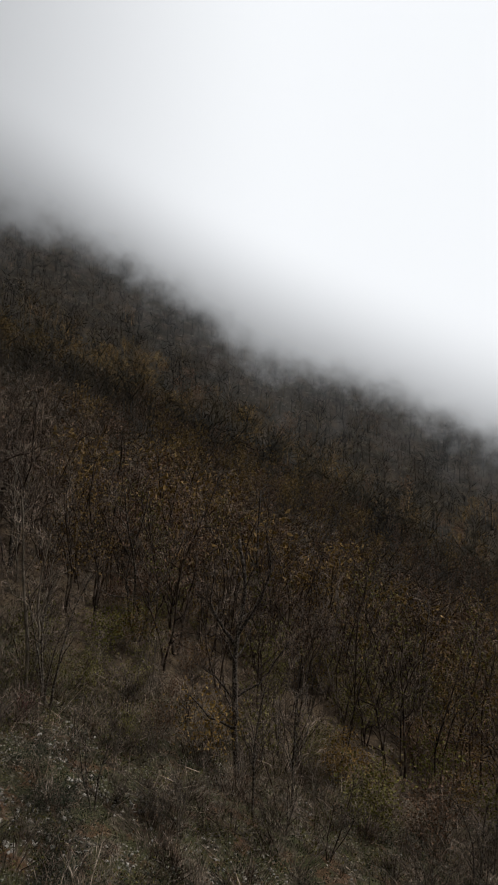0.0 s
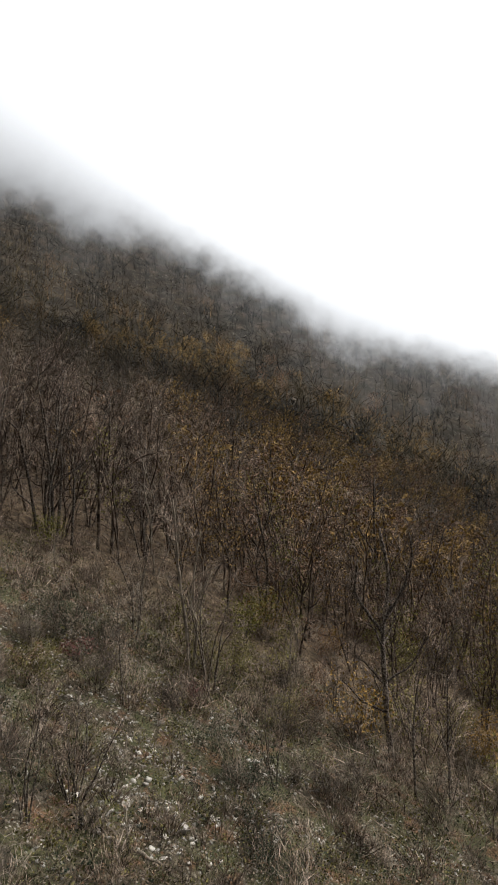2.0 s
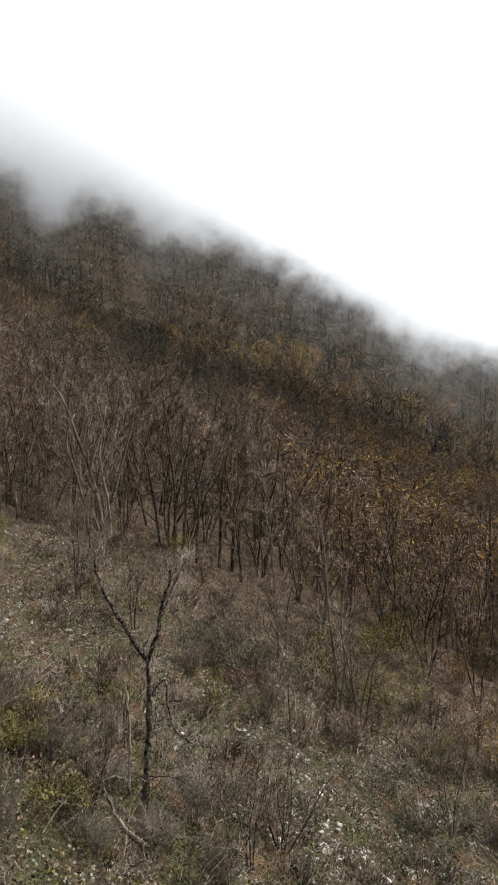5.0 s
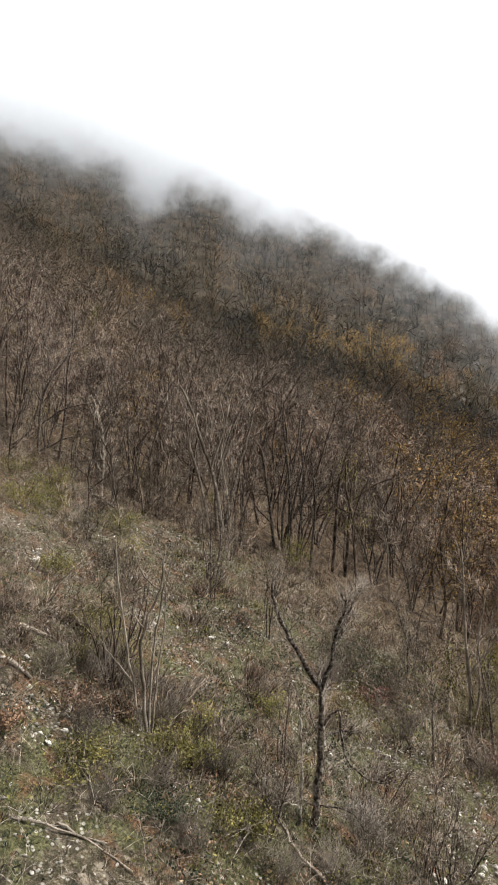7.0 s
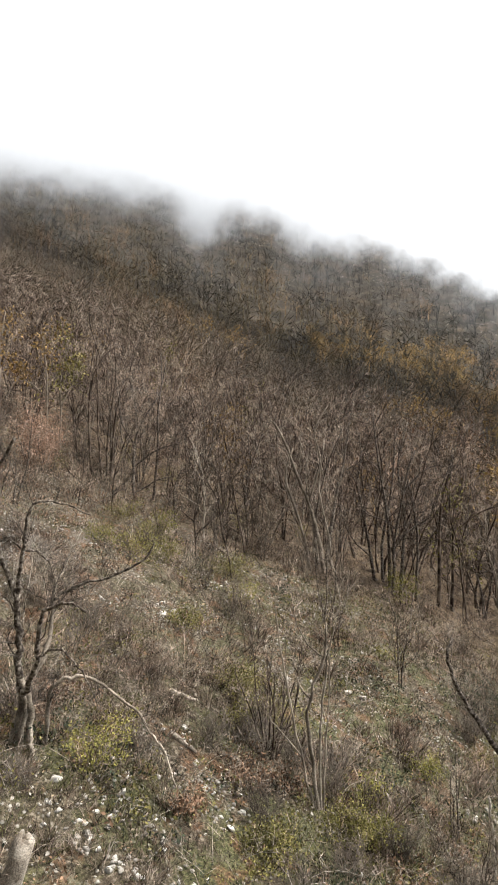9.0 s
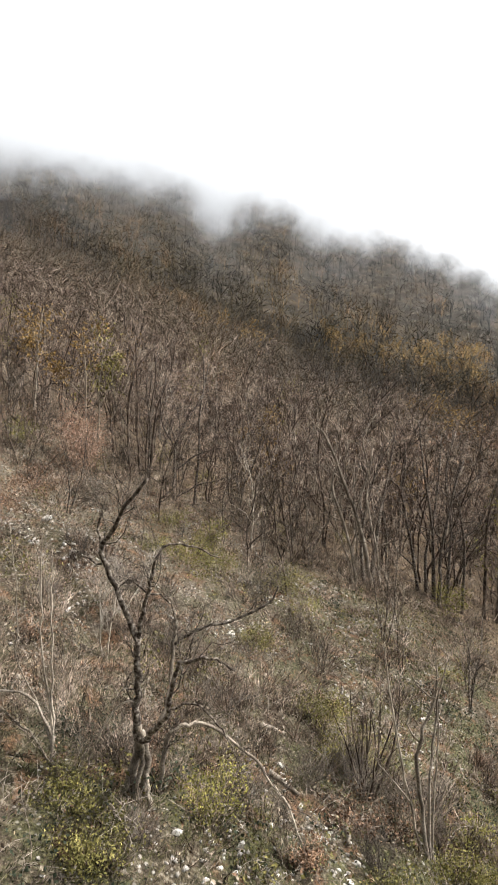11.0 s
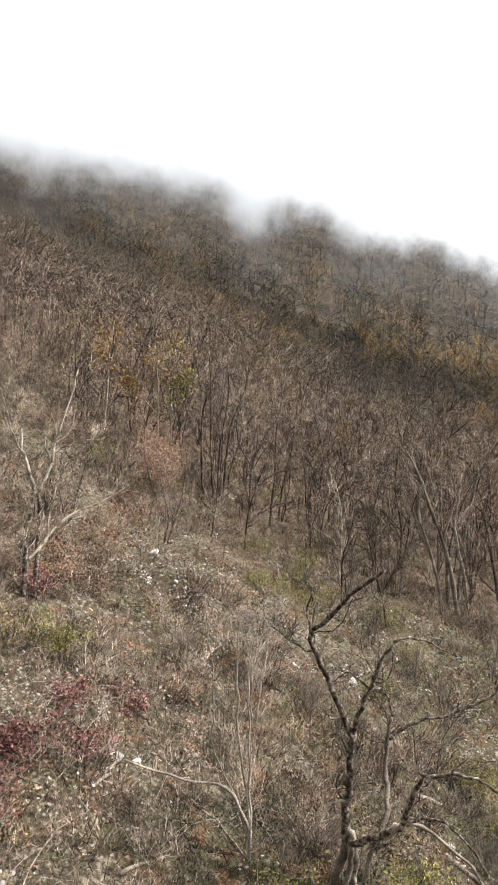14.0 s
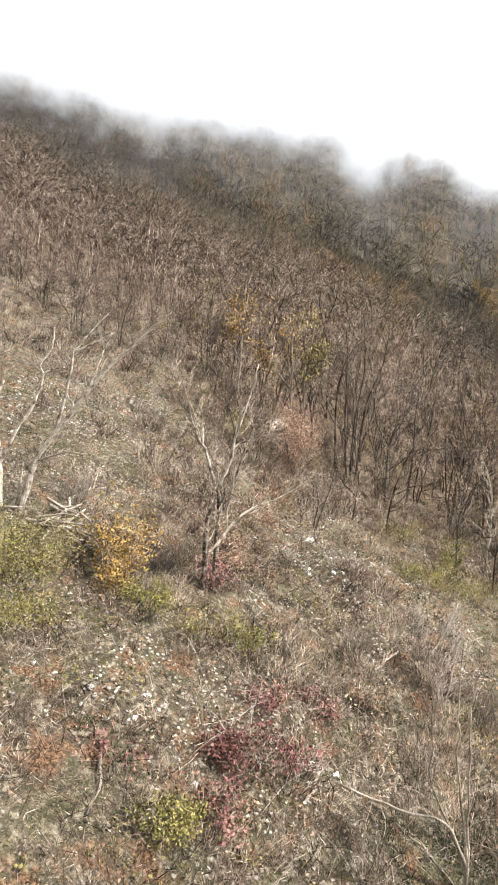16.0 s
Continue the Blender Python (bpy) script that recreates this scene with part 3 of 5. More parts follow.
while len(spots) < 590 and tries < 40000:
    tries += 1
    y = 14 + 42 * rng.random()
    x = rng.uniform(-145, 32)
    if y < wood_edge(x) or not in_sight(x, y, 4.0, 2.1) or rng.random() > (0.8 if y < 34 else 1):
        continue
    if any((x - a) ** 2 + (y - b) ** 2 < 3.6 for a, b in spots) or any((x - a) ** 2 + (y - b) ** 2 < 2.5 for a, b in KEPT_FREE):
        continue
    spots.append((x, y))
used = set()
spots.sort(key=lambda q: math.hypot(q[0] + 15, q[1]))
inner = np.array(spots[300:])
for x, y in spots[:300]:
    warm = rng.random() < (0.7 if x > -12 else 0.1)
    pool = leafy if warm else kinds
    k = int(rng.integers(len(pool)))
    m = Matrix.LocRotScale((x, y, on_ground(x, y)), Euler((rng.normal(0, 0.04), rng.normal(0, 0.04), rng.uniform(0, 6.283))), None)
    first_use = (warm, k) not in used
    used.add((warm, k))
    s = rng.uniform(0.75, 1.12) * (1 - 0.45 / (1 + math.exp((x + 49) / 2.5)))
    if first_use:
        pool[k].matrix_basis = m
        pool[k].scale = (s, s, s)
    else:
        ob = copy_thing(pool[k], m)
        ob.scale = (s, s, s)


for k, (x, y, s) in enumerate(((-4.9, 50.0, 1.32), (-11.0, 44.0, 1.0), (3.6, 48.0, 1.15), (8.0, 52.0, 1.0), (-44.5, 37.0, 0.8), (-33.0, 41.0, 0.75))):
    m = Matrix.LocRotScale((x, y, on_ground(x, y)), Euler((0, 0, x * 3.7)), None)
    if k == 0:
        golden.matrix_basis = m
        golden.scale = (s, s, s)
    else:
        copy_thing(golden, m).scale = (s, s, s)


# ---- far woods: one mass up the mountain ----
def template(rng, height, sprays, r, length):
    """A far tree: a slim stem, limbs, and an uneven open crown of fine sprays."""
    top = np.array((rng.normal(0, 0.4), rng.normal(0, 0.4), height * 0.85))
    p0, p1, rr = [np.array((0, 0, -0.3))], [top], [r * 1.1]
    for _ in range(6):
        b = top * rng.uniform(0.35, 0.8)
        p0.append(b), p1.append(b + side_way(rng, np.array((0, 0, 1.0)), rng.uniform(0.4, 0.9), 0.25) * height * 0.35), rr.append(r * 0.6)
    stem = spikes(p0, p1, rr)
    q0, q1, qr = [], [], []
    for _ in range(sprays):
        a, d = rng.uniform(0, 6.283), height * 0.24 * math.sqrt(rng.random())
        z = height * rng.uniform(0.35, 0.95)
        d *= 1.15 - abs(z / height - 0.65)
        base = np.array((math.cos(a) * d, math.sin(a) * d, z)) + top * 0.2 * (0, 0, 0)
        w = np.array((math.cos(a) * 0.6, math.sin(a) * 0.6, 0.45)) + rng.normal(0, 0.5, 3)
        q0.append(base), q1.append(base + w * length * rng.uniform(0.5, 1.2)), qr.append(r * rng.uniform(0.35, 0.6))
    return joined([stem, slivers(q0, q1, qr)])


def scattered(rng, parts, x, y, low, high, sink=0.0, tip=0.05):
    """Copies of the template meshes at the places given, turned, sized and tipped at random, in one pair of arrays."""
    pieces = []
    pick = rng.integers(len(parts), size=len(x))
    z = ground_z(x, y) - sink
    for k, (v, t) in enumerate(parts):
        at = np.nonzero(pick == k)[0]
        if not len(at):
            continue
        a, s = rng.uniform(0, 2 * np.pi, len(at)), rng.uniform(low, high, len(at))
        c, d = np.cos(a) * s, np.sin(a) * s
        vx = c[:, None] * v[:, 0] - d[:, None] * v[:, 1]
        vy = d[:, None] * v[:, 0] + c[:, None] * v[:, 1]
        vz = s[:, None] * v[:, 2]
        vx = vx + vz * rng.normal(0, tip, len(at))[:, None]
        vy = vy + vz * rng.normal(0, tip, len(at))[:, None]
        vs = np.stack([vx + x[at][:, None], vy + y[at][:, None], vz + z[at][:, None]], -1)
        ts = t[None] + (np.arange(len(at)) * len(v))[:, None, None]
        pieces.append((vs.reshape(-1, 3), ts.reshape(-1, 3)))
    return joined(pieces)


def strewn(rng, count, y0, y1, power=1.0, margin=6.0):
    y = y0 + (y1 - y0) * rng.random(count * 3) ** power
    x = rng.uniform(-1, 1, count * 3) * (1.3 * y + 30) - 0.8 * y - 8
    keep = in_sight(x, y, margin, 2.1)
    return x[keep][:count], y[keep][:count]


rng = np.random.default_rng(23)
near_parts = [template(rng, 10.0, 190, 0.07, 1.1) for _ in range(6)]
tagged(link_mesh("inner_wood", *scattered(rng, near_parts, inner[:, 0], inner[:, 1], 0.75, 1.15), M_TWIG), "leafless grey-brown trees deeper in the wood", "wood", kind="stuff")
mid_parts = [template(rng, 9.5, 56, 0.09, 1.3) for _ in range(7)]
x, y = strewn(rng, 2800, 52, 150, 1.2)
# These few trees take the tone that has valley shade in it.
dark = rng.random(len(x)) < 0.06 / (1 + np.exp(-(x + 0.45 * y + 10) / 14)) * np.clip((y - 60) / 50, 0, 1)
tagged(link_mesh("valley_wood", *scattered(rng, mid_parts, x[dark], y[dark], 0.65, 1.15), M_FAR_SHADED), "leafless wood on the valley side, with shade in its colour", "wood", kind="stuff")
tagged(link_mesh("mountain_wood", *scattered(rng, mid_parts, x[~dark], y[~dark], 0.65, 1.15), M_FAR), "dense leafless brown wood on the mountain side", "wood", kind="stuff")
far_parts = [template(rng, 9.5, 22, 0.2, 2.5) for _ in range(6)]
x, y = strewn(rng, 5200, 140, 340, 1.0)
# Towards the valley most far trees get the colour with shade painted in.
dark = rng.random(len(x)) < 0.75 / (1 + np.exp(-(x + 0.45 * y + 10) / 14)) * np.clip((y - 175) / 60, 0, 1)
tagged(link_mesh("dark_wood", *scattered(rng, far_parts, x[dark], y[dark], 0.7, 1.25), M_FAR_SHADED), "distant wood in the valley, coloured dark for shade below the cloud", "wood", kind="stuff")
tagged(link_mesh("distant_wood", *scattered(rng, far_parts, x[~dark], y[~dark], 0.7, 1.25), M_DISTANT_SHADED), "distant brown leafless wood, toned down for shade below the cloud", "wood", kind="stuff")


def autumn_template(rng, height, r):
    v, t = template(rng, height, 24, r, 1.4)
    tips = np.stack([rng.normal(0, height * 0.15, 20), rng.normal(0, height * 0.15, 20), height * rng.uniform(0.45, 0.95, 20)], 1)
    return joined([(v, t), leaf_cloud(rng, tips, 0.22, 7, 0.55)])


warm_parts = [autumn_template(rng, 8.5, 0.09) for _ in range(5)]
x, y = strewn(rng, 1500, 48, 220, 1.2)
warm = x > -0.20 * y + 8 * np.sin(y * 0.1) - 6
gilt = warm & (rng.random(len(x)) < 0.5)
warm = warm & ~gilt
groves = np.concatenate([np.stack([rng.normal(a, s, n), rng.normal(b, s, n)], 1) for a, b, s, n in ((-63, 180, 5, 16), (-47, 200, 6, 18), (-30, 172, 7, 10), (-12, 150, 9, 10), (8, 130, 9, 12), (-78, 128, 6, 8))])
x, y = np.concatenate([x, groves[:, 0]]), np.concatenate([y, groves[:, 1]])
warm, gilt = np.concatenate([warm, np.zeros(len(groves), bool)]), np.concatenate([gilt, np.ones(len(groves), bool)])
tagged(link_mesh("autumn_wood", *scattered(rng, warm_parts, x[warm], y[warm], 0.7, 1.15), M_RUST), "rust-brown autumn trees scattered in the bare wood", "wood", kind="stuff")
tagged(link_mesh("golden_wood", *scattered(rng, warm_parts, x[gilt], y[gilt], 0.7, 1.15), M_OCHRE), "ochre and golden autumn trees scattered in the bare wood", "wood", kind="stuff")


# ---- trees of their own shape on the open slope ----
def eased(points, per=4):
    """A smooth line through the points given."""
    p = np.asarray(points, float)
    p = np.concatenate([[2 * p[0] - p[1]], p, [2 * p[-1] - p[-2]]])
    out = []
    for i in range(1, len(p) - 2):
        for s in np.arange(per) / per:
            out.append(0.5 * (2 * p[i] + (p[i + 1] - p[i - 1]) * s + (2 * p[i - 1] - 5 * p[i] + 4 * p[i + 1] - p[i + 2]) * s * s + (3 * p[i] - p[i - 1] - 3 * p[i + 1] + p[i + 2]) * s ** 3))
    return np.array(out + [p[-2]])


class Shaped:
    """A tree put together limb by limb. Points are (metres across, metres up, metres deeper) from its foot; turn is the way that across faces."""

    def __init__(self, name, label, x, y, turn, bark, twig, seed, stout=0.75, pale=None):
        self.tree = tagged(new(name), label, "tree")
        self.tree.matrix_basis = Matrix.Translation((x, y, on_ground(x, y)))
        self.across, self.deeper = np.array((math.cos(turn), math.sin(turn), 0)), np.array((-math.sin(turn), math.cos(turn), 0))
        self.bark, self.twig, self.rng, self.limbs, self.stout, self.pale = bark, twig, np.random.default_rng(seed), [], stout, pale

    def limb(self, name, r0, r1, *points):
        pts = eased([p[0] * self.across + (p[2] if len(p) > 2 else 0) * self.deeper + np.array((0, 0, p[1])) for p in points])
        pts[1:] += self.rng.normal(0, 0.017, (len(pts) - 1, 3))
        rad = self.stout * np.linspace(r0, r1, len(pts)) * self.rng.uniform(0.88, 1.12, len(pts))
        link_mesh(name, *tube(pts, rad, 8), self.pale if name in ("trunk", "root", "bough") and self.pale else self.bark, self.tree, True)
        if name != "root":
            self.limbs.append((pts, rad))
        return self

    def crown(self, branches, sub, twigs, reach=0.35, first=0.3, least=0.005, twig_len=0.3, up=0.12, fine_shape=spikes, thin=0.5):
        limbs, fine, tips = branched(self.rng, self.limbs, branches, sub, twigs, first, reach, thin, twig_len, up, least)
        wood = joined([tube(p, r, 4) for p, r in limbs])
        tagged(link_mesh("crown", *joined([wood, fine_shape(*fine)]), self.bark, self.tree, False, self.twig, len(wood[1])), kind="stuff")
        return tips


# The forked tree low on the slope.
t1 = Shaped("forked_tree", "dark leafless tree forked into two crooked limbs", -11.85, 13.9, 0.35, M_BARK_DARK, M_TWIG_PALE, 41, 0.72, M_BARK)
t1.limb("trunk", 0.14, 0.10, (0, -0.4), (0.03, 1.0), (0.03, 2.2), (-0.02, 3.35))
t1.limb("limb", 0.095, 0.045, (-0.02, 3.3), (-0.5, 3.95), (-0.9, 4.5, 0.1), (-1.2, 5.1), (-1.4, 5.7, -0.1), (-1.28, 6.1))
t1.limb("limb", 0.085, 0.04, (-0.02, 3.3), (0.22, 4.1), (0.34, 4.9, 0.15), (0.48, 5.4), (0.33, 5.75))
t1.limb("limb", 0.05, 0.02, (0.3, 4.6), (0.62, 5.3, 0.2), (0.9, 5.9, 0.3))
t1.limb("limb", 0.05, 0.018, (0.06, 2.4), (0.4, 2.9, -0.2), (0.55, 1.95, -0.3), (1.0, 1.5, -0.4), (1.75, 1.3, -0.5))
t1.limb("limb", 0.045, 0.02, (0.03, 2.1), (0.5, 2.25, 0.2), (1.1, 2.3, 0.2))
t1.limb("limb", 0.03, 0.012, (0, 0.5), (-0.4, 0.75, -0.3), (-0.9, 0.6, -0.4))
t1.limb("limb", 0.03, 0.012, (0.05, 0.5), (0.45, 0.6, -0.2), (0.9, 0.45, -0.2), (1.3, 0.0, -0.3))
t1.crown(9, 5, 4, reach=0.42, twig_len=0.4, thin=0.4)

snag = Shaped("snag", "bleached bare snag leaning beside the forked tree", -12.2, 13.55, 0.35, M_BARK_PALE, M_TWIG_PALE, 47, 0.8)
snag.limb("trunk", 0.06, 0.032, (0.1, -0.3), (0.06, 0.8), (0.0, 1.7), (-0.06, 2.5))
snag.limb("limb", 0.03, 0.012, (0.08, 0.35), (-0.25, 0.55, -0.2), (-0.6, 0.5, -0.3))

# The old gnarled tree with a hollow foot.
t2 = Shaped("gnarled_tree", "old gnarled half-dead tree with a pale split hollow foot", -20.9, 8.05, 0.44, M_BARK, M_TWIG_DARK, 42, 0.85, M_BARK_GREY)
t2.limb("root", 0.11, 0.075, (-0.13, -0.4, 0.1), (-0.16, 0.4), (-0.06, 0.9, -0.1), (-0.06, 1.4, -0.25))
t2.limb("root", 0.10, 0.07, (0.13, -0.4), (0.1, 0.35, -0.05), (0.14, 0.8, -0.15), (0.02, 1.35, -0.3))
t2.limb("root", 0.08, 0.05, (0.0, -0.4, -0.18), (-0.03, 0.3, -0.16), (0.05, 0.7, -0.2), (0.0, 1.25, -0.3))
t2.limb("root", 0.07, 0.05, (-0.42, -0.4, -0.1), (-0.28, 0.15, -0.05), (-0.17, 0.6))
t2.limb("root", 0.06, 0.04, (0.3, -0.4, -0.3), (0.2, 0.1, -0.2), (0.12, 0.5, -0.12))
t2.limb("bole", 0.10, 0.075, (-0.05, 1.15, -0.2), (-0.12, 1.7, -0.3), (-0.08, 2.4, -0.45), (-0.11, 3.2, -0.6))
t2.limb("limb", 0.072, 0.035, (-0.11, 3.15, -0.6), (-0.5, 3.9, -0.55), (-0.88, 4.65, -0.5), (-0.85, 4.95, -0.6), (-0.36, 5.7, -1.3), (0.1, 6.25, -1.8))
t2.limb("limb", 0.032, 0.014, (-0.9, 4.7, -0.5), (-1.0, 5.3, -0.5), (-0.95, 5.65, -0.5), (-1.15, 5.75, -0.5))
t2.limb("limb", 0.026, 0.010, (-0.9, 4.55, -0.5), (-1.3, 4.7, -0.5), (-1.65, 5.0, -0.5))
t2.limb("limb", 0.055, 0.014, (-0.11, 3.15, -0.6), (0.0, 3.7, -0.8), (0.11, 4.13, -1.0), (0.18, 4.55, -1.2), (0.4, 5.0, -1.4), (0.8, 5.05, -1.2), (1.4, 4.8, -0.95))
t2.limb("limb", 0.024, 0.010, (0.1, 4.1, -1.0), (-0.25, 4.3, -0.9), (-0.5, 4.15, -0.8))
t2.limb("limb", 0.028, 0.012, (0.12, 4.1, -1.0), (0.45, 3.95, -0.7), (0.6, 3.5, -0.5))
t2.limb("limb", 0.075, 0.02, (0.0, 1.1, -0.25), (0.3, 1.5, -0.8), (0.6, 2.05, -1.4), (0.68, 2.4, -1.6), (0.79, 2.98, -1.86), (1.1, 3.25, -2.1), (1.46, 3.32, -2.4), (1.8, 3.2, -2.5))
t2.limb("limb", 0.030, 0.012, (0.66, 2.2, -1.5), (1.01, 2.4, -1.73), (1.3, 2.35, -1.9), (1.62, 2.09, -2.04), (1.9, 1.6, -2.1))
t2.limb("bough", 0.060, 0.04, (0.4, 1.65, -0.95), (0.56, 2.1, -0.7), (0.54, 2.5, -0.4), (0.56, 3.1, -0.4), (0.6, 3.5, -0.4))
t2.limb("limb", 0.045, 0.018, (0.56, 3.05, -0.4), (0.9, 3.3, -0.35), (1.63, 3.5, -0.3), (2.39, 3.9, -0.35), (2.6, 4.25, -0.3))
t2.limb("bough", 0.060, 0.05, (0.36, -0.4, 0.3), (0.4, 0.4, 0.15), (0.48, 1.0, -0.05), (0.58, 1.3, -0.12))
t2.limb("bough", 0.050, 0.022, (0.56, 1.25, -0.12), (0.85, 1.42, -0.1), (1.35, 1.35), (2.24, 0.74, 0.1), (2.6, 0.3), (2.9, 0.0, -0.2), (3.2, -0.6, -0.4))
t2.limb("bough", 0.026, 0.010, (-0.08, 1.9, -0.35), (-0.4, 1.9, -0.5), (-0.8, 1.2, -0.5), (-1.0, 0.6, -0.5))
t2.crown(7, 5, 4, reach=0.42, twig_len=0.45)

# The cluster of upright stems.
t3 = Shaped("stemmed_tree", "slim leafless tree of several upright grey stems", -16.0, 12.8, 0.44, M_BARK_GREY, M_BRUSH, 43, 0.68)
t3.limb("trunk", 0.085, 0.035, (0, -0.3), (-0.22, 1.15), (-0.34, 2.1), (-0.28, 2.7), (0.02, 3.65), (0.08, 4.4))
t3.limb("trunk", 0.055, 0.018, (-0.15, -0.2), (-0.52, 1.4), (-0.82, 2.7), (-1.1, 4.1), (-1.17, 4.9))
t3.limb("trunk", 0.06, 0.02, (0.02, -0.2), (-0.04, 1.85), (0.08, 3.2), (0.32, 4.5))
t3.limb("trunk", 0.045, 0.016, (0.06, -0.2, 0.1), (0.12, 1.6, 0.15), (0.2, 2.8, 0.2), (0.12, 3.9, 0.2))
t3.limb("limb", 0.04, 0.015, (-0.3, 2.6), (-0.62, 3.0), (-0.5, 3.4))
t3.limb("limb", 0.035, 0.012, (0.0, 3.6), (-0.4, 3.9), (-0.7, 4.5), (-0.76, 5.0))
t3.limb("limb", 0.03, 0.01, (-0.45, 1.2), (-1.0, 1.8), (-1.4, 2.3))
t3.crown(5, 4, 3, reach=0.3, twig_len=0.35, up=0.3)

# The sapling beside the old tree.
t4 = Shaped("sapling", "thin pale sapling of three upright stems and a bowed one", -22.55, 7.35, 0.55, M_BARK_GREY, M_TWIG_PALE, 44, 0.62)
t4.limb("trunk", 0.075, 0.05, (0.02, -0.3), (0, 0.1), (-0.02, 0.5))
t4.limb("trunk", 0.045, 0.016, (-0.02, 0.4), (-0.12, 1.1), (-0.35, 2.3), (-0.42, 3.4), (-0.48, 4.5))
t4.limb("trunk", 0.042, 0.014, (0, 0.35), (-0.05, 1.3), (-0.17, 2.5), (-0.22, 3.4), (-0.28, 4.2))
t4.limb("trunk", 0.036, 0.012, (-0.02, 0.3), (-0.3, 1.0), (-0.8, 1.95), (-0.85, 3.1), (-1.15, 4.7))
t4.limb("limb", 0.05, 0.035, (0, 0.45), (-0.5, 1.3, -0.1), (-1.35, 1.5, -0.2), (-2.4, 1.85, -0.3))
t4.crown(3, 2, 2, reach=0.2, twig_len=0.25, up=0.3)

# The pale dead tree high on the slope.
t6 = Shaped("dead_tree", "bleached dead tree of spreading barkless stems", -36.8, 7.1, 0.66, M_BARK_PALE, M_TWIG_PALE, 46, 0.9)
t6.limb("trunk", 0.10, 0.03, (-0.2, -0.4), (-0.35, 1.2), (-0.5, 2.25), (-0.6, 3.4), (-0.45, 3.95))
t6.limb("trunk", 0.12, 0.016, (0.25, -0.4), (0.7, 1.5), (1.3, 2.65), (1.95, 3.6), (2.55, 4.5), (3.2, 5.2), (3.9, 6.0), (4.45, 6.5))
t6.limb("trunk", 0.06, 0.025, (0.15, -0.4, 0.1), (0.25, 0.8, 0.1), (0.3, 1.5, 0.1))
t6.limb("limb", 0.06, 0.02, (-0.38, 1.4), (0.05, 2.45), (0.5, 3.3), (0.7, 4.2), (0.6, 4.5), (0.9, 5.1), (0.95, 5.7))
t6.limb("limb", 0.065, 0.03, (1.25, 2.55), (1.45, 3.7), (1.55, 4.7), (1.55, 5.1))
t6.limb("limb", 0.035, 0.012, (1.56, 5.05), (2.15, 5.35), (2.75, 5.7))
t6.limb("limb", 0.03, 0.014, (0.7, 4.25), (1.2, 4.5), (1.53, 4.68))
t6.limb("limb", 0.03, 0.01, (1.6, 5.1), (2.0, 5.6), (2.5, 6.3))
t6.limb("limb", 0.035, 0.012, (2.15, 3.95), (2.4, 4.9), (2.65, 5.7))
t6.limb("limb", 0.04, 0.012, (-0.55, 2.9), (-1.1, 3.6), (-1.3, 4.6))
t6.limb("limb", 0.035, 0.012, (0.75, 1.6), (1.5, 1.9, -0.3), (2.3, 1.95, -0.4))
t6.crown(5, 3, 3, reach=0.22, twig_len=0.35)

# The forked pale tree above the red bushes.
t5 = Shaped("forked_tree", "leafless tree with dark twin trunks and pale raised limbs", -30.6, 9.2, 0.62, M_BARK_PALE, M_BRUSH, 45, 0.8, M_BARK)
t5.limb("trunk", 0.085, 0.06, (0, -0.4), (-0.05, 0.9), (-0.04, 1.7), (0.05, 2.5))
t5.limb("trunk", 0.07, 0.05, (0.2, -0.4, 0.1), (0.2, 1.0, 0.1), (0.22, 1.8, 0.1), (0.12, 2.5, 0.05))
t5.limb("limb", 0.055, 0.012, (0.05, 2.45), (-0.22, 3.3), (-0.5, 3.75), (-0.75, 4.4), (-0.95, 5.0))
t5.limb("limb", 0.035, 0.01, (-0.35, 3.5), (-0.4, 4.1, 0.1), (-0.6, 4.7, 0.1))
t5.limb("limb", 0.055, 0.012, (0.1, 2.45), (0.35, 3.1), (0.5, 4.0), (0.7, 4.8), (0.85, 5.6))
t5.limb("limb", 0.035, 0.01, (0.42, 3.5), (0.9, 3.8, 0.2), (1.6, 3.95, 0.3))
t5.limb("limb", 0.045, 0.012, (0.05, 0.9), (0.8, 1.9, 0.2), (1.7, 2.4, 0.3), (2.3, 2.8, 0.3))
t5.limb("limb", 0.03, 0.01, (0.4, 1.3, 0.1), (0.45, 2.4, 0.3), (0.7, 3.3, 0.4))
t5.crown(8, 6, 4, reach=0.42, twig_len=0.45, up=0.25, least=0.008)
t5.tree.scale = (1.13, 1.13, 1.13)

# The tall trees that stand out along the wood's edge.
def edge_tree(label, x, y, turn, bark, seed, stems, leaves=None):
    t = Shaped("edge_tree", label, x, y, turn, bark, M_TWIG, seed, 1.0 if bark is M_BARK_GREY else 1.02)
    for name, r0, r1, *points in stems:
        t.limb(name, r0, r1, *points)
    tips = t.crown(9, 5, 5, reach=0.34, first=0.3, least=0.011, twig_len=0.5, up=0.1, fine_shape=slivers, thin=0.8)
    if leaves:
        pick = tips[t.rng.random(len(tips)) < 0.85]
        tagged(link_mesh("foliage", *leaf_cloud(t.rng, pick, 0.11, 8, 0.32), leaves, t.tree), kind="stuff")


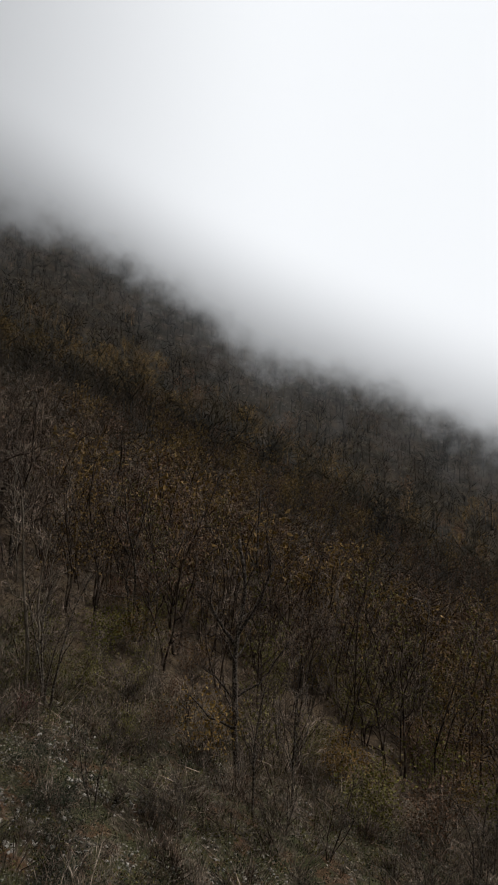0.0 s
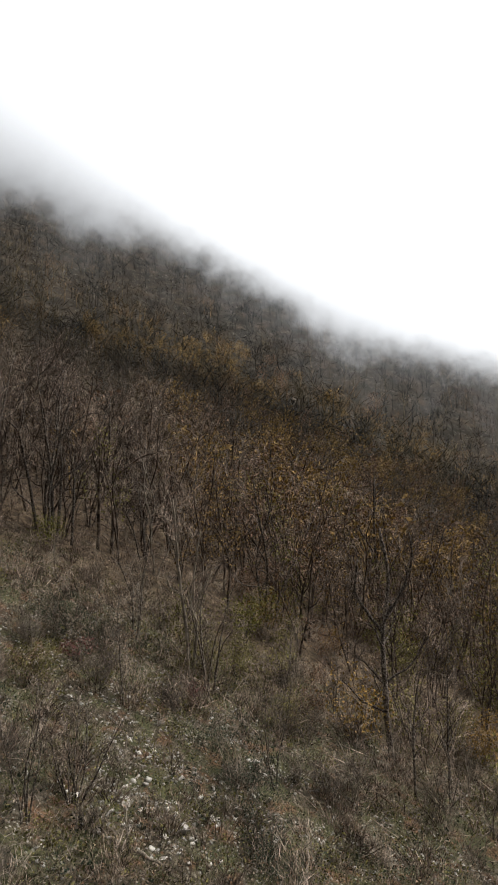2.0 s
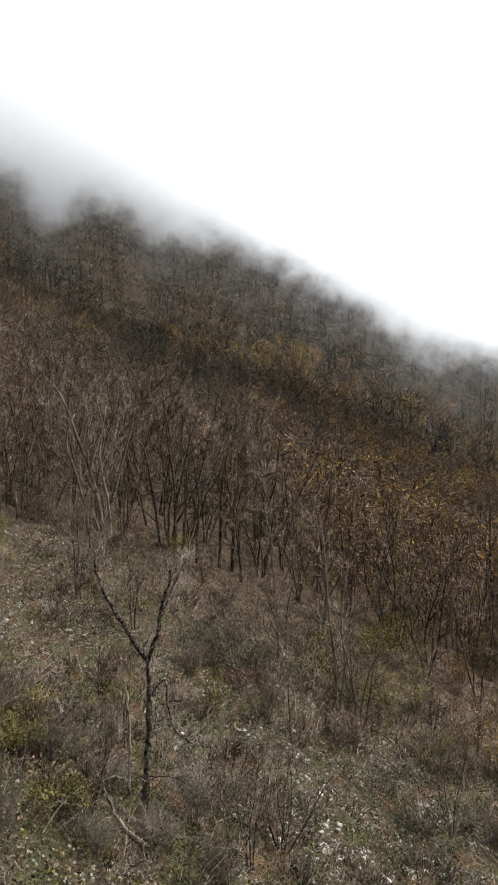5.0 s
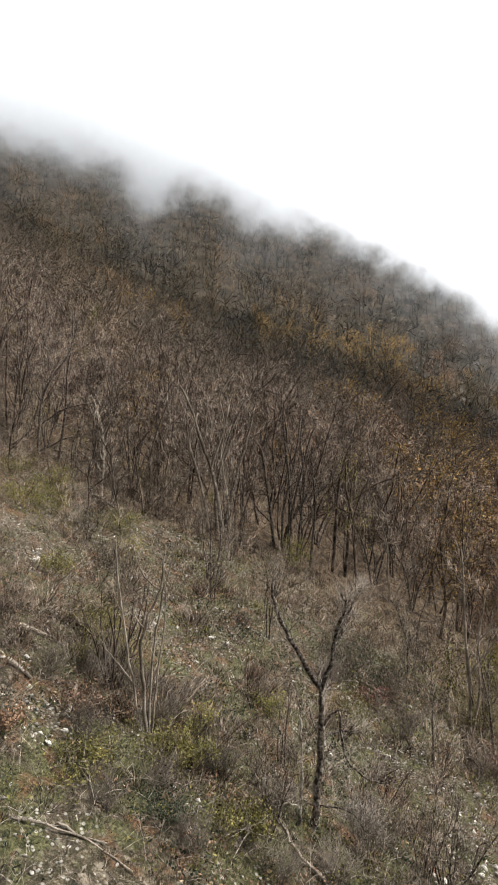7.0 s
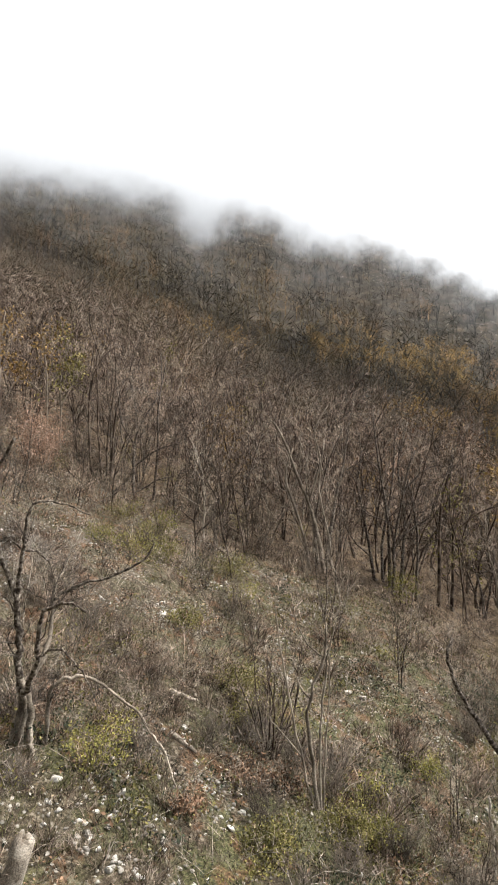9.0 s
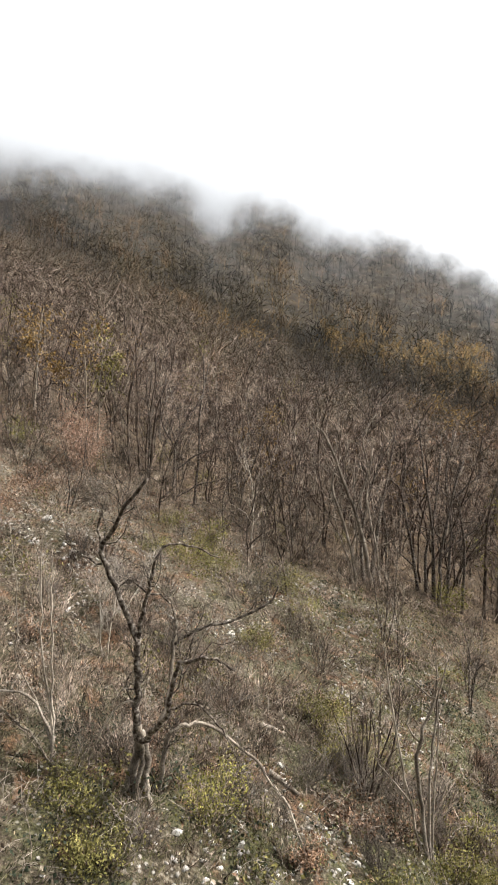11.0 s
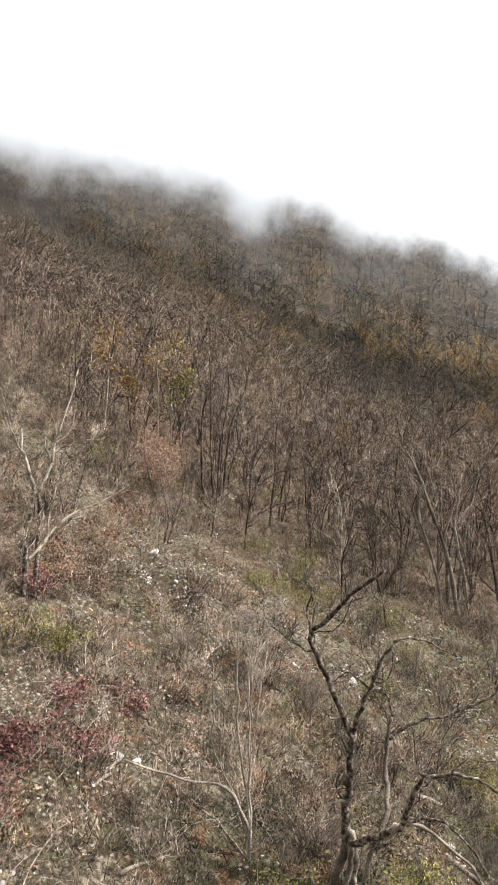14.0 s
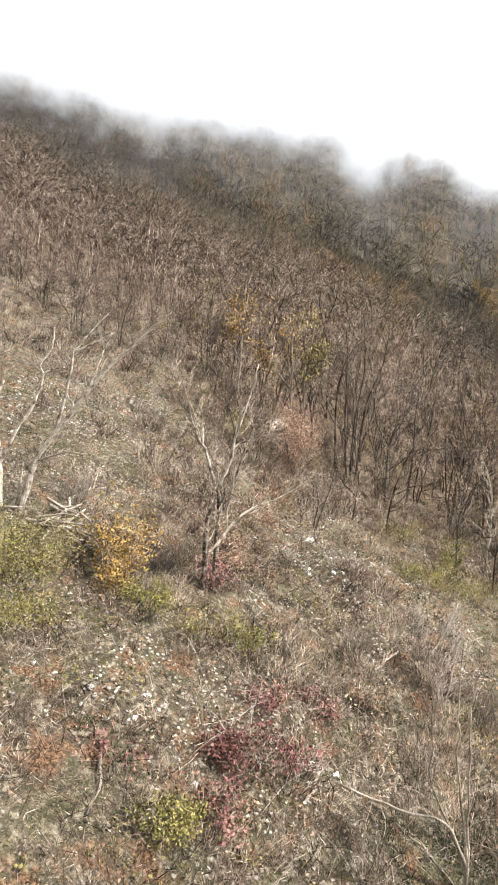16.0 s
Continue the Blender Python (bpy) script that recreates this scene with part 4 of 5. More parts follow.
edge_tree("tall leafless tree with pale trunks leaning over", -22.5, 33.6, 0.37, M_BARK_GREY, 61, (
    ("trunk", 0.14, 0.06, (0, -0.4), (-0.5, 2.0), (-1.1, 4.2), (-1.9, 6.0), (-2.5, 7.6), (-3.3, 9.0)),
    ("trunk", 0.12, 0.05, (-0.9, -0.4), (-1.2, 1.6), (-1.7, 3.3), (-2.5, 5.7), (-2.1, 7.4)),
    ("trunk", 0.08, 0.03, (0.4, -0.4, -0.5), (0.1, 2.2, -0.4), (-0.5, 5.0, -0.3), (-0.2, 8.0, -0.2)),
    ("limb", 0.07, 0.025, (-1.1, 4.1), (-0.5, 6.6), (-0.8, 8.5), (-0.1, 10.0))))
edge_tree("dark leafless tree of three crooked stems", -20.6, 38.0, 0.32, M_BARK_DARK, 62, (
    ("trunk", 0.11, 0.05, (0, -0.4), (-0.4, 2.0), (-0.8, 3.9), (-1.3, 6.2), (-2.0, 7.0)),
    ("limb", 0.06, 0.02, (-1.3, 6.1), (-1.0, 8.0), (-1.2, 9.6)),
    ("trunk", 0.12, 0.04, (0.9, -0.4), (0.8, 2.4), (0.65, 4.5), (0.1, 7.6), (-0.3, 10.8)),
    ("trunk", 0.11, 0.04, (0.5, -0.4, 0.3), (0.4, 2.2, 0.3), (1.0, 6.1, 0.3), (1.2, 10.0, 0.3)),
    ("limb", 0.06, 0.025, (-0.3, 1.5), (-1.2, 2.3), (-1.9, 3.3), (-2.4, 4.9))))
edge_tree("dark leafless tree with wide arching limbs", -19.2, 36.4, 0.32, M_BARK_DARK, 63, (
    ("trunk", 0.12, 0.05, (0, -0.4), (0.05, 1.8), (0.1, 3.4), (0.8, 7.2), (1.3, 8.8)),
    ("trunk", 0.11, 0.04, (0.5, -0.4, 0.4), (0.65, 2.6, 0.4), (0.7, 5.0, 0.4), (0.3, 8.0, 0.3), (0.9, 10.6, 0.3)),
    ("trunk", 0.09, 0.035, (1.4, -0.4, 0.2), (1.5, 3.0, 0.2), (1.3, 5.0, 0.2), (0.9, 7.0, 0.2)),
    ("limb", 0.075, 0.03, (0.3, 3.2), (1.2, 4.1), (2.3, 5.0), (3.0, 6.9), (3.6, 8.5)),
    ("limb", 0.06, 0.02, (0.6, 6.2), (1.6, 7.4), (2.6, 7.9), (3.6, 7.8))))
edge_tree("dark leafless tree with two upright stems", -16.8, 38.5, 0.30, M_BARK_BROWN, 64, (
    ("trunk", 0.11, 0.04, (0, -0.4), (0.05, 2.8), (0.1, 5.7), (0.7, 8.3), (1.6, 9.4)),
    ("trunk", 0.10, 0.03, (0.85, -0.4, 0.3), (0.9, 3.0, 0.3), (1.0, 6.0, 0.3), (1.7, 8.6, 0.3)),
    ("limb", 0.06, 0.02, (0.1, 4.2), (-0.4, 6.5), (0.1, 8.5)),
    ("limb", 0.06, 0.02, (0.95, 4.6, 0.3), (2.6, 5.9), (4.6, 6.6), (6.0, 7.0))))
edge_tree("leafless tree of slim dark stems rising together", -38.4, 31.8, 0.48, M_BARK_BROWN, 65, (
    ("trunk", 0.09, 0.035, (0, -0.4), (-0.35, 2.3), (-0.45, 5.6), (0.2, 7.8), (1.2, 8.9)),
    ("trunk", 0.08, 0.03, (0.6, -0.4), (0.25, 2.7), (0.0, 6.4), (-0.3, 9.6)),
    ("trunk", 0.08, 0.025, (1.15, -0.4), (1.4, 4.3), (2.2, 7.1), (2.4, 9.0)),
    ("trunk", 0.06, 0.025, (0.8, -0.4, 0.5), (0.8, 3.4, 0.6), (1.1, 6.6, 0.8), (0.9, 9.4, 0.8))))
edge_tree("dark leafless tree with low spreading limbs", -34.9, 31.6, 0.45, M_BARK_DARK, 66, (
    ("trunk", 0.10, 0.035, (0, -0.4), (-0.1, 2.2), (0.0, 3.8), (0.6, 5.3), (1.5, 6.9), (1.4, 9.4)),
    ("trunk", 0.09, 0.03, (1.2, -0.4, 0.3), (1.4, 2.6, 0.3), (1.35, 5.9, 0.3), (1.8, 9.0, 0.3)),
    ("limb", 0.06, 0.02, (-0.1, 1.8), (1.2, 2.9), (2.2, 3.3), (3.4, 3.6)),
    ("limb", 0.06, 0.02, (0.1, 0.2), (1.6, 1.1), (2.8, 1.4), (4.0, 2.0)),
    ("limb", 0.05, 0.02, (0.0, 3.3), (-0.9, 4.6), (-1.2, 6.4), (-0.9, 7.8))))
edge_tree("slender straight tree with thin ochre leaves", -41.7, 30.8, 0.5, M_BARK_GREY, 67, (
    ("trunk", 0.075, 0.03, (0, -0.4), (-0.05, 2.6), (-0.2, 5.2), (-0.6, 8.2)),
    ("limb", 0.05, 0.015, (-0.1, 3.4), (-1.1, 4.4), (-2.0, 4.9), (-2.4, 6.0))), leaves=M_OCHRE)
edge_tree("slender straight tree with thin yellow leaves", -41.3, 31.6, 0.5, M_BARK_GREY, 68, (
    ("trunk", 0.08, 0.03, (0, -0.4), (0.05, 2.4), (-0.1, 5.0), (0.3, 8.0)),
    ("limb", 0.045, 0.015, (0.0, 3.4), (0.7, 4.9), (0.9, 6.6))), leaves=M_OLIVE)
edge_tree("pale straight trunk with a thin ochre crown", -45.9, 30.3, 0.5, M_BARK_GREY, 69, (
    ("trunk", 0.10, 0.03, (0, -0.4), (0.05, 2.4), (0.0, 5.0), (0.2, 7.6)),
    ("limb", 0.045, 0.015, (0.0, 3.0), (-0.8, 4.5), (-1.0, 6.4))), leaves=M_OCHRE)

edge_tree("leafless tree with a pale trunk above the scree", -8.2, 26.7, 0.25, M_BARK_GREY, 70, (
    ("trunk", 0.09, 0.035, (0, -0.4), (-0.1, 2.1), (-0.4, 4.0), (-0.55, 5.8), (-0.7, 7.6)),
    ("trunk", 0.07, 0.025, (0.15, -0.4, 0.2), (0.35, 1.8, 0.2), (0.2, 3.8, 0.2), (0.5, 6.2, 0.2)),
    ("limb", 0.045, 0.015, (-0.15, 2.4), (0.5, 3.6), (0.7, 5.2))))
edge_tree("dark leafless tree with a crooked forked trunk", 0.5, 28.2, 0.1, M_BARK_DARK, 71, (
    ("trunk", 0.15, 0.06, (0, -0.4), (-0.2, 1.4), (-0.3, 2.9), (-0.35, 5.8), (-0.05, 8.0), (-0.4, 10.2)),
    ("limb", 0.08, 0.025, (-0.35, 5.6), (-1.0, 6.5), (-1.5, 7.4), (-1.4, 8.8)),
    ("limb", 0.08, 0.025, (-0.32, 6.1), (0.5, 7.4), (1.0, 8.8), (0.9, 10.0)),
    ("limb", 0.05, 0.015, (-0.3, 3.4), (-1.2, 4.4), (-2.1, 4.9))))
edge_tree("dark upright tree with sparse russet leaves", 1.6, 49.0, 0.05, M_BARK_DARK, 72, (
    ("trunk", 0.15, 0.05, (0, -0.4), (-0.1, 4.0), (-0.3, 8.0), (-0.2, 12.2)),
    ("limb", 0.08, 0.03, (-0.1, 5.0), (1.0, 7.0), (1.8, 9.6)),
    ("limb", 0.08, 0.03, (-0.2, 6.0), (-1.4, 8.2), (-1.8, 10.4))), leaves=M_RUST)

rng = np.random.default_rng(57)
for x, y, height, stem_count, radius, bark, twig, label in (
    (-17.7, 13.7, 3.6, 9, 0.045, M_BARK_BROWN, M_BRUSH, "bushy leafless coppice shrub of many thin stems"),
    (-27.9, 28.3, 6.5, 1, 0.07, M_BARK_PALE, M_BRUSH, "lone slim tree with a pale straight trunk"),
    (-22.9, 34.0, 11.5, 2, 0.15, M_BARK, M_TWIG, "tall leafless tree with two leaning pale trunks"),
    (-7.2, 26.0, 5.8, 4, 0.06, M_BARK, M_BRUSH, "leafless coppice of four thin trunks"),
    (1.1, 25.5, 6.5, 1, 0.06, M_BARK, M_TWIG, "thin leaning leafless tree on the stony slope"),
    (2.6, 27.5, 7.0, 1, 0.07, M_BARK, M_TWIG, "thin leafless tree on the stony slope"),
    (-8.7, 15.6, 3.2, 8, 0.032, M_BARK_DARK, M_BRUSH, "tangled leafless shrub of arching stems"),
    (-12.6, 12.3, 2.6, 6, 0.028, M_BARK, M_BRUSH, "low tangled leafless shrub"),
    (-10.6, 14.0, 2.2, 6, 0.025, M_BARK_GREY, M_TWIG_PALE, "low pale leafless shrub"),
    (-9.2, 14.0, 3.6, 5, 0.03, M_BARK, M_BRUSH, "tangled leafless shrub beside the forked tree"),
    (-13.2, 15.6, 3.0, 4, 0.03, M_BARK, M_BRUSH, "grey leafless shrub on the slope"),
    (-20.0, 25.6, 5.0, 3, 0.05, M_BARK, M_BRUSH, "slender leafless tree below the wood"),
    (-24.6, 11.6, 2.8, 2, 0.028, M_BARK_PALE, M_TWIG_PALE, "thin pale sapling in dry brush"),
    (-26.0, 14.2, 2.6, 2, 0.025, M_BARK_PALE, M_TWIG_PALE, "thin pale sapling in dry brush"),
    (-9.4, 21.5, 4.2, 2, 0.04, M_BARK, M_BRUSH, "thin leafless tree on the slope"),
    (-4.0, 21.0, 4.0, 3, 0.035, M_BARK, M_BRUSH, "thin leafless shrub on the stony slope"),
    (-34.2, 14.6, 4.2, 3, 0.04, M_BARK, M_BRUSH, "leafless shrub with many fine branches"),
    (-33.0, 19.5, 4.6, 3, 0.045, M_BARK, M_BRUSH, "leafless shrub with many fine branches"),
):
    tree = bare_tree(rng, "slope_tree" if height > 4.5 else "sapling", height, stem_count, radius, bark, twig, label, crook=0.1, spread=0.2, branches=max(5, 20 // stem_count), sub=5, twigs=4, first=0.25, reach=0.34, limb_parts=False, least=0.006, twig_len=0.4)
    tree.matrix_basis = Matrix.Translation((x, y, on_ground(x, y)))


# Young trees where the wood thins out.
young = [bare_tree(rng, "young_tree", h, n, r, b, M_BRUSH, "young leafless tree with fine pale twigs", crook=0.12, spread=0.2, branches=16 // n + 2, sub=5, twigs=5, first=0.2, reach=0.42, sides=5, group="young trees", least=0.007, twig_len=0.5, far_off=True) for h, n, r, b in ((4.5, 2, 0.045, M_BARK), (3.4, 3, 0.035, M_BARK_GREY), (5.5, 1, 0.055, M_BARK_BROWN), (2.8, 4, 0.03, M_BARK), (4.0, 3, 0.035, M_BARK_BROWN))]
set_down = 0
while set_down < 80:
    x, y = rng.uniform(-75, 14), rng.uniform(20, 34)
    if not in_sight(x, y, 2) or rng.random() > ((y - 12) / 20) ** 2 or y > wood_edge(x) + 3:
        continue
    k = set_down if set_down < 5 else int(rng.integers(5))
    m = Matrix.LocRotScale((x, y, on_ground(x, y)), Euler((0, 0, rng.uniform(0, 6.283))), None)
    if set_down < 5:
        young[k].matrix_basis = m
    else:
        s = rng.uniform(0.6, 1.1)
        copy_thing(young[k], m).scale = (s, s, s)
    set_down += 1


# ---- bushes ----
def brush_shape(rng, height, width, stems, forks, r):
    p0, p1, rr = [], [], []
    for _ in range(stems):
        a, d = rng.uniform(0, 6.283), width * 0.18 * rng.random()
        foot = np.array((math.cos(a) * d, math.sin(a) * d, -0.1))
        lean = rng.uniform(0.15, 0.8)
        b = a + rng.normal(0, 0.6)
        top = foot + np.array((math.cos(b) * width * 0.5 * lean, math.sin(b) * width * 0.5 * lean, height * rng.uniform(0.55, 1.0) * (1.1 - 0.4 * lean)))
        mid = foot + (top - foot) * 0.5 + rng.normal(0, 0.06, 3) * height
        p0 += [foot, mid]
        p1 += [mid + (mid - foot) * 0.1, top]
        rr += [r, r * 0.7]
        for _ in range(forks):
            s = rng.random()
            q = foot + (mid - foot) * (0.5 + s * 0.5) if rng.random() < 0.35 else mid + (top - mid) * s
            w = side_way(rng, (top - foot) / np.linalg.norm(top - foot), rng.uniform(0.4, 1.1), 0.2)
            p0.append(q), p1.append(q + w * height * rng.uniform(0.15, 0.4)), rr.append(r * 0.5)
    return spikes(p0, p1, rr), np.array(p1)


def leafy_bush(rng, name, height, width, leaf, label, leaf_size=0.05, per=5, share=0.8, stems=16):
    bush = tagged(new(name), label, "bush")
    wood, tips = brush_shape(rng, height, width, stems, 6, 0.012)
    tagged(link_mesh("branchwork", *wood, M_BRUSH, bush), kind="stuff")
    gaps = bumps(tips[:, 0] * 1.0 + 40 * rng.random(), tips[:, 1] + 0.7 * tips[:, 2], 0.42, 81)
    pick = tips[(rng.random(len(tips)) < share) & (tips[:, 2] > height * 0.1) & (gaps > (-0.1 if share < 0.8 else -0.6))]
    tagged(link_mesh("foliage", *leaf_cloud(rng, pick, leaf_size, per, 0.07 * width), leaf, bush), kind="stuff")
    return bush


rng = np.random.default_rng(71)
RED, YEL, GLD, OLV, RST = "low bush with crimson autumn leaves", "low bush with dull yellow-green leaves", "bush with golden-orange autumn leaves", "low dense olive-green bush on the slope", "dry bush with rust-brown leaves"
for name, leaf, label, size, places in (
    ("red_bush", M_RED, RED, 0.06, ((-26.1, 5.7, 0.8, 1.3), (-25.9, 3.9, 0.8, 1.2), (-25.8, 6.6, 0.6, 0.9), (-30.5, 9.6, 0.9, 1.2), (-26.9, 5.3, 0.5, 1.0), (-27.6, 3.3, 0.5, 1.1), (-11.8, 23.2, 0.9, 1.0), (-7.1, 24.3, 1.0, 1.0), (-27.2, 7.4, 0.6, 1.3), (-26.6, 8.6, 0.5, 1.1))),
    ("yellow_bush", M_YELLOW, YEL, 0.055, ((-30.5, 6.8, 0.85, 1.3), (-29.1, 7.4, 0.85, 1.5), (-28.4, 8.5, 0.8, 1.4), (-26.9, 22.6, 1.0, 2.0), (-27.6, 21.2, 0.9, 1.7), (-28.8, 20.4, 0.9, 1.5), (-28.3, 23.6, 1.0, 1.6), (-31.2, 25.4, 1.2, 1.9), (-15.1, 13.9, 1.1, 1.0), (-14.6, 13.0, 0.7, 1.0), (-19.75, 8.9, 1.1, 1.2), (-4.1, 26.2, 1.6, 1.9), (-22.9, 22.9, 0.9, 1.6), (-14.4, 18.0, 0.8, 1.3))),
    ("golden_bush", M_GOLD, GLD, 0.07, ((-32.9, 8.2, 1.9, 2.1), (-32.6, 7.8, 1.7, 1.5), (-32.2, 7.4, 1.3, 1.3), (-31.9, 7.0, 0.9, 1.0))),
    ("rust_bush", M_RUST, RST, 0.06, ((-43.6, 26.0, 2.0, 3.0), (-42.9, 24.3, 1.4, 2.6), (-38.4, 26.0, 1.2, 2.4), (-36.0, 22.0, 1.0, 2.4), (-17.8, 12.2, 0.55, 1.6), (-16.8, 13.0, 0.6, 1.5), (-17.1, 12.5, 0.5, 1.2), (-18.0, 9.8, 0.4, 0.9), (-33.6, 13.2, 0.8, 2.2), (-32.4, 12.4, 0.7, 1.8), (-22.0, 10.0, 0.5, 1.2), (-45.5, 24.0, 1.3, 3.0), (-31.5, 11.4, 0.6, 1.8), (-35.0, 19.5, 0.8, 2.0), (-26.4, 10.6, 0.5, 1.6), (-33.2, 15.0, 0.8, 2.2), (-34.2, 17.0, 0.8, 2.2), (-32.0, 13.9, 0.7, 1.9), (-30.4, 11.6, 0.5, 1.7), (-36.4, 20.8, 0.9, 2.4))),
    ("faded_bush", M_SALMON, "tall bush with faded pinkish-brown leaves", 0.08, ((-39.6, 27.6, 3.4, 2.6), (-38.6, 26.8, 2.4, 2.2))),
    ("olive_bush", M_OLIVE, OLV, 0.045, ((-33.9, 6.1, 1.2, 2.3), (-35.0, 5.2, 1.1, 2.4), (-33.2, 5.3, 1.0, 2.0), (-31.6, 3.9, 0.7, 1.8), (-15.2, 12.6, 0.8, 1.3), (-12.4, 20.6, 1.0, 2.4), (-21.5, 7.0, 0.6, 1.4), (-26.2, 3.2, 0.5, 1.0), (-19.7, 15.8, 0.8, 1.8), (-8.0, 27.5, 1.4, 2.4), (-22.8, 18.0, 0.7, 1.5), (-24.4, 24.8, 1.0, 2.6), (-18.4, 14.8, 0.8, 1.8), (-13.2, 12.0, 0.5, 1.4), (-16.4, 10.4, 0.5, 1.5), (-20.6, 6.4, 0.5, 1.5))),
    ("juniper_bush", M_JUNIPER, "dark green low juniper bush", 0.035, ((-12.5, 24.6, 1.5, 2.2), (-11.6, 25.2, 1.2, 1.8), (-5.1, 20.3, 0.8, 2.2), (-6.3, 21.2, 0.8, 2.2), (-4.4, 19.2, 0.7, 2.0), (-4.0, 17.8, 0.6, 1.6), (-13.2, 25.4, 1.6, 2.4), (-14.6, 10.8, 0.4, 1.2), (-22.6, 8.4, 0.6, 1.6), (-3.6, 16.6, 0.6, 1.6))),
):
    for x, y, height, width in places:
        dense = name in ("juniper_bush", "olive_bush", "faded_bush")
        bush = leafy_bush(rng, name, height * 1.1, width * 1.2, leaf, label, size * (0.5 if name == "yellow_bush" else 0.68), 12 if dense else 14 if name == "yellow_bush" else 7, 0.9 if dense else 0.6 if name in ("red_bush", "golden_bush") else 0.75, int(14 + 9 * width))
        bush.matrix_basis = Matrix.LocRotScale((x, y, on_ground(x, y)), Euler((0, 0, rng.uniform(0, 6.283))), None)

autumn = [leafy_bush(rng, "autumn_shrub", 2.6, 2.4, leaf, label, 0.066, 5, 0.85, 24) for leaf, label in ((M_OLIVE, "tall shrub with thinning olive leaves"), (M_RUST, "tall shrub with thinning russet leaves"), (M_YELLOW, "tall shrub with thinning yellow leaves"), (M_GOLD, "tall shrub with thinning ochre leaves"))]
for k in range(78):
    x, y = (rng.uniform(-9, 16), rng.uniform(28, 50)) if k < 64 else (rng.uniform(-60, -14), rng.uniform(24, 40))
    m = Matrix.LocRotScale((x, y, on_ground(x, y)), Euler((0, 0, rng.uniform(0, 6.283))), None)
    s = rng.uniform(0.6, 1.4) if k < 64 else rng.uniform(0.4, 0.8)
    if k < 4:
        autumn[k].matrix_basis = m
    else:
        copy_thing(autumn[int(rng.choice(4, p=(0.36, 0.2, 0.28, 0.16))) if k < 64 else 2 * (k % 2)], m).scale = (s, s, s)

# Bare brush, each clump a bush of its own.
clumps = []
for height, width, stems in ((1.3, 1.6, 26), (1.0, 1.8, 30), (1.8, 1.6, 24), (0.8, 1.4, 26), (2.3, 1.7, 22)):
    (v, t), _ = brush_shape(rng, height, width, stems, 7, 0.014)
    clumps.append(tagged(link_mesh("brush_clump", v, t, M_BRUSH), "leafless grey-brown clump of fine twigs", "bush", "bare brush"))
placed = set()
count = 0
while count < 200:
    x, y = rng.uniform(-70, 16), rng.uniform(2, 34)
    if not in_sight(x, y, 2) or y > wood_edge(x) + 4:
        continue
    if bumps(x, y, 6.0, 31) + rng.normal(0, 0.5) < -0.25:
        continue
    count += 1
    k = int(rng.integers(5))
    s = rng.uniform(0.6, 1.1)
    m = Matrix.LocRotScale((x, y, on_ground(x, y)), Euler((rng.normal(0, 0.1), rng.normal(0, 0.1), rng.uniform(0, 6.283))), None)
    if k not in placed:
        placed.add(k)
        clumps[k].matrix_basis = m
    else:
        ob = copy_thing(clumps[k], m)
        ob.scale = (s, s, s)


# Denser dark bushes of bare twigs.
(v, t), _ = brush_shape(rng, 1.4, 1.7, 46, 8, 0.012)
dark_bush = tagged(link_mesh("dark_bush", v, t, M_TWIG_DARK), "dense dark leafless bush of thin twigs", "bush", "dark bare bushes")
for k, (x, y, s) in enumerate(((-33.9, 8.6, 1.0), (-32.0, 9.0, 0.9), (-34.2, 7.2, 0.7), (-31.3, 7.7, 0.7), (-17.9, 13.4, 1.0), (-17.0, 14.0, 0.9), (-21.6, 8.6, 0.8), (-20.2, 7.2, 0.6), (-18.9, 12.6, 0.8), (-24.0, 13.6, 0.9), (-19.6, 10.4, 0.7), (-12.8, 13.3, 0.9), (-11.0, 12.6, 0.8), (-9.6, 12.9, 0.9), (-8.8, 11.4, 0.8), (-28.0, 9.6, 0.7), (-27.2, 12.0, 0.8), (-36.6, 9.4, 1.0), (-7.9, 23.0, 1.0), (-10.6, 22.4, 1.0), (-2.2, 22.2, 1.0), (-13.6, 22.8, 1.1), (-15.0, 11.5, 0.7), (-16.8, 11.2, 0.8), (-14.2, 13.2, 0.8), (-15.4, 9.8, 0.7), (-13.6, 10.6, 0.8), (-18.4, 14.4, 0.9), (-16.2, 14.8, 0.9), (-12.0, 11.6, 0.8), (-16.0, 13.5, 0.7), (-10.2, 15.2, 0.9))):
    m = Matrix.LocRotScale((x, y, on_ground(x, y)), Euler((0, 0, 2.4 * k)), None)
    if k == 0:
        dark_bush.matrix_basis = m
    else:
        copy_thing(dark_bush, m).scale = (s, s, s)


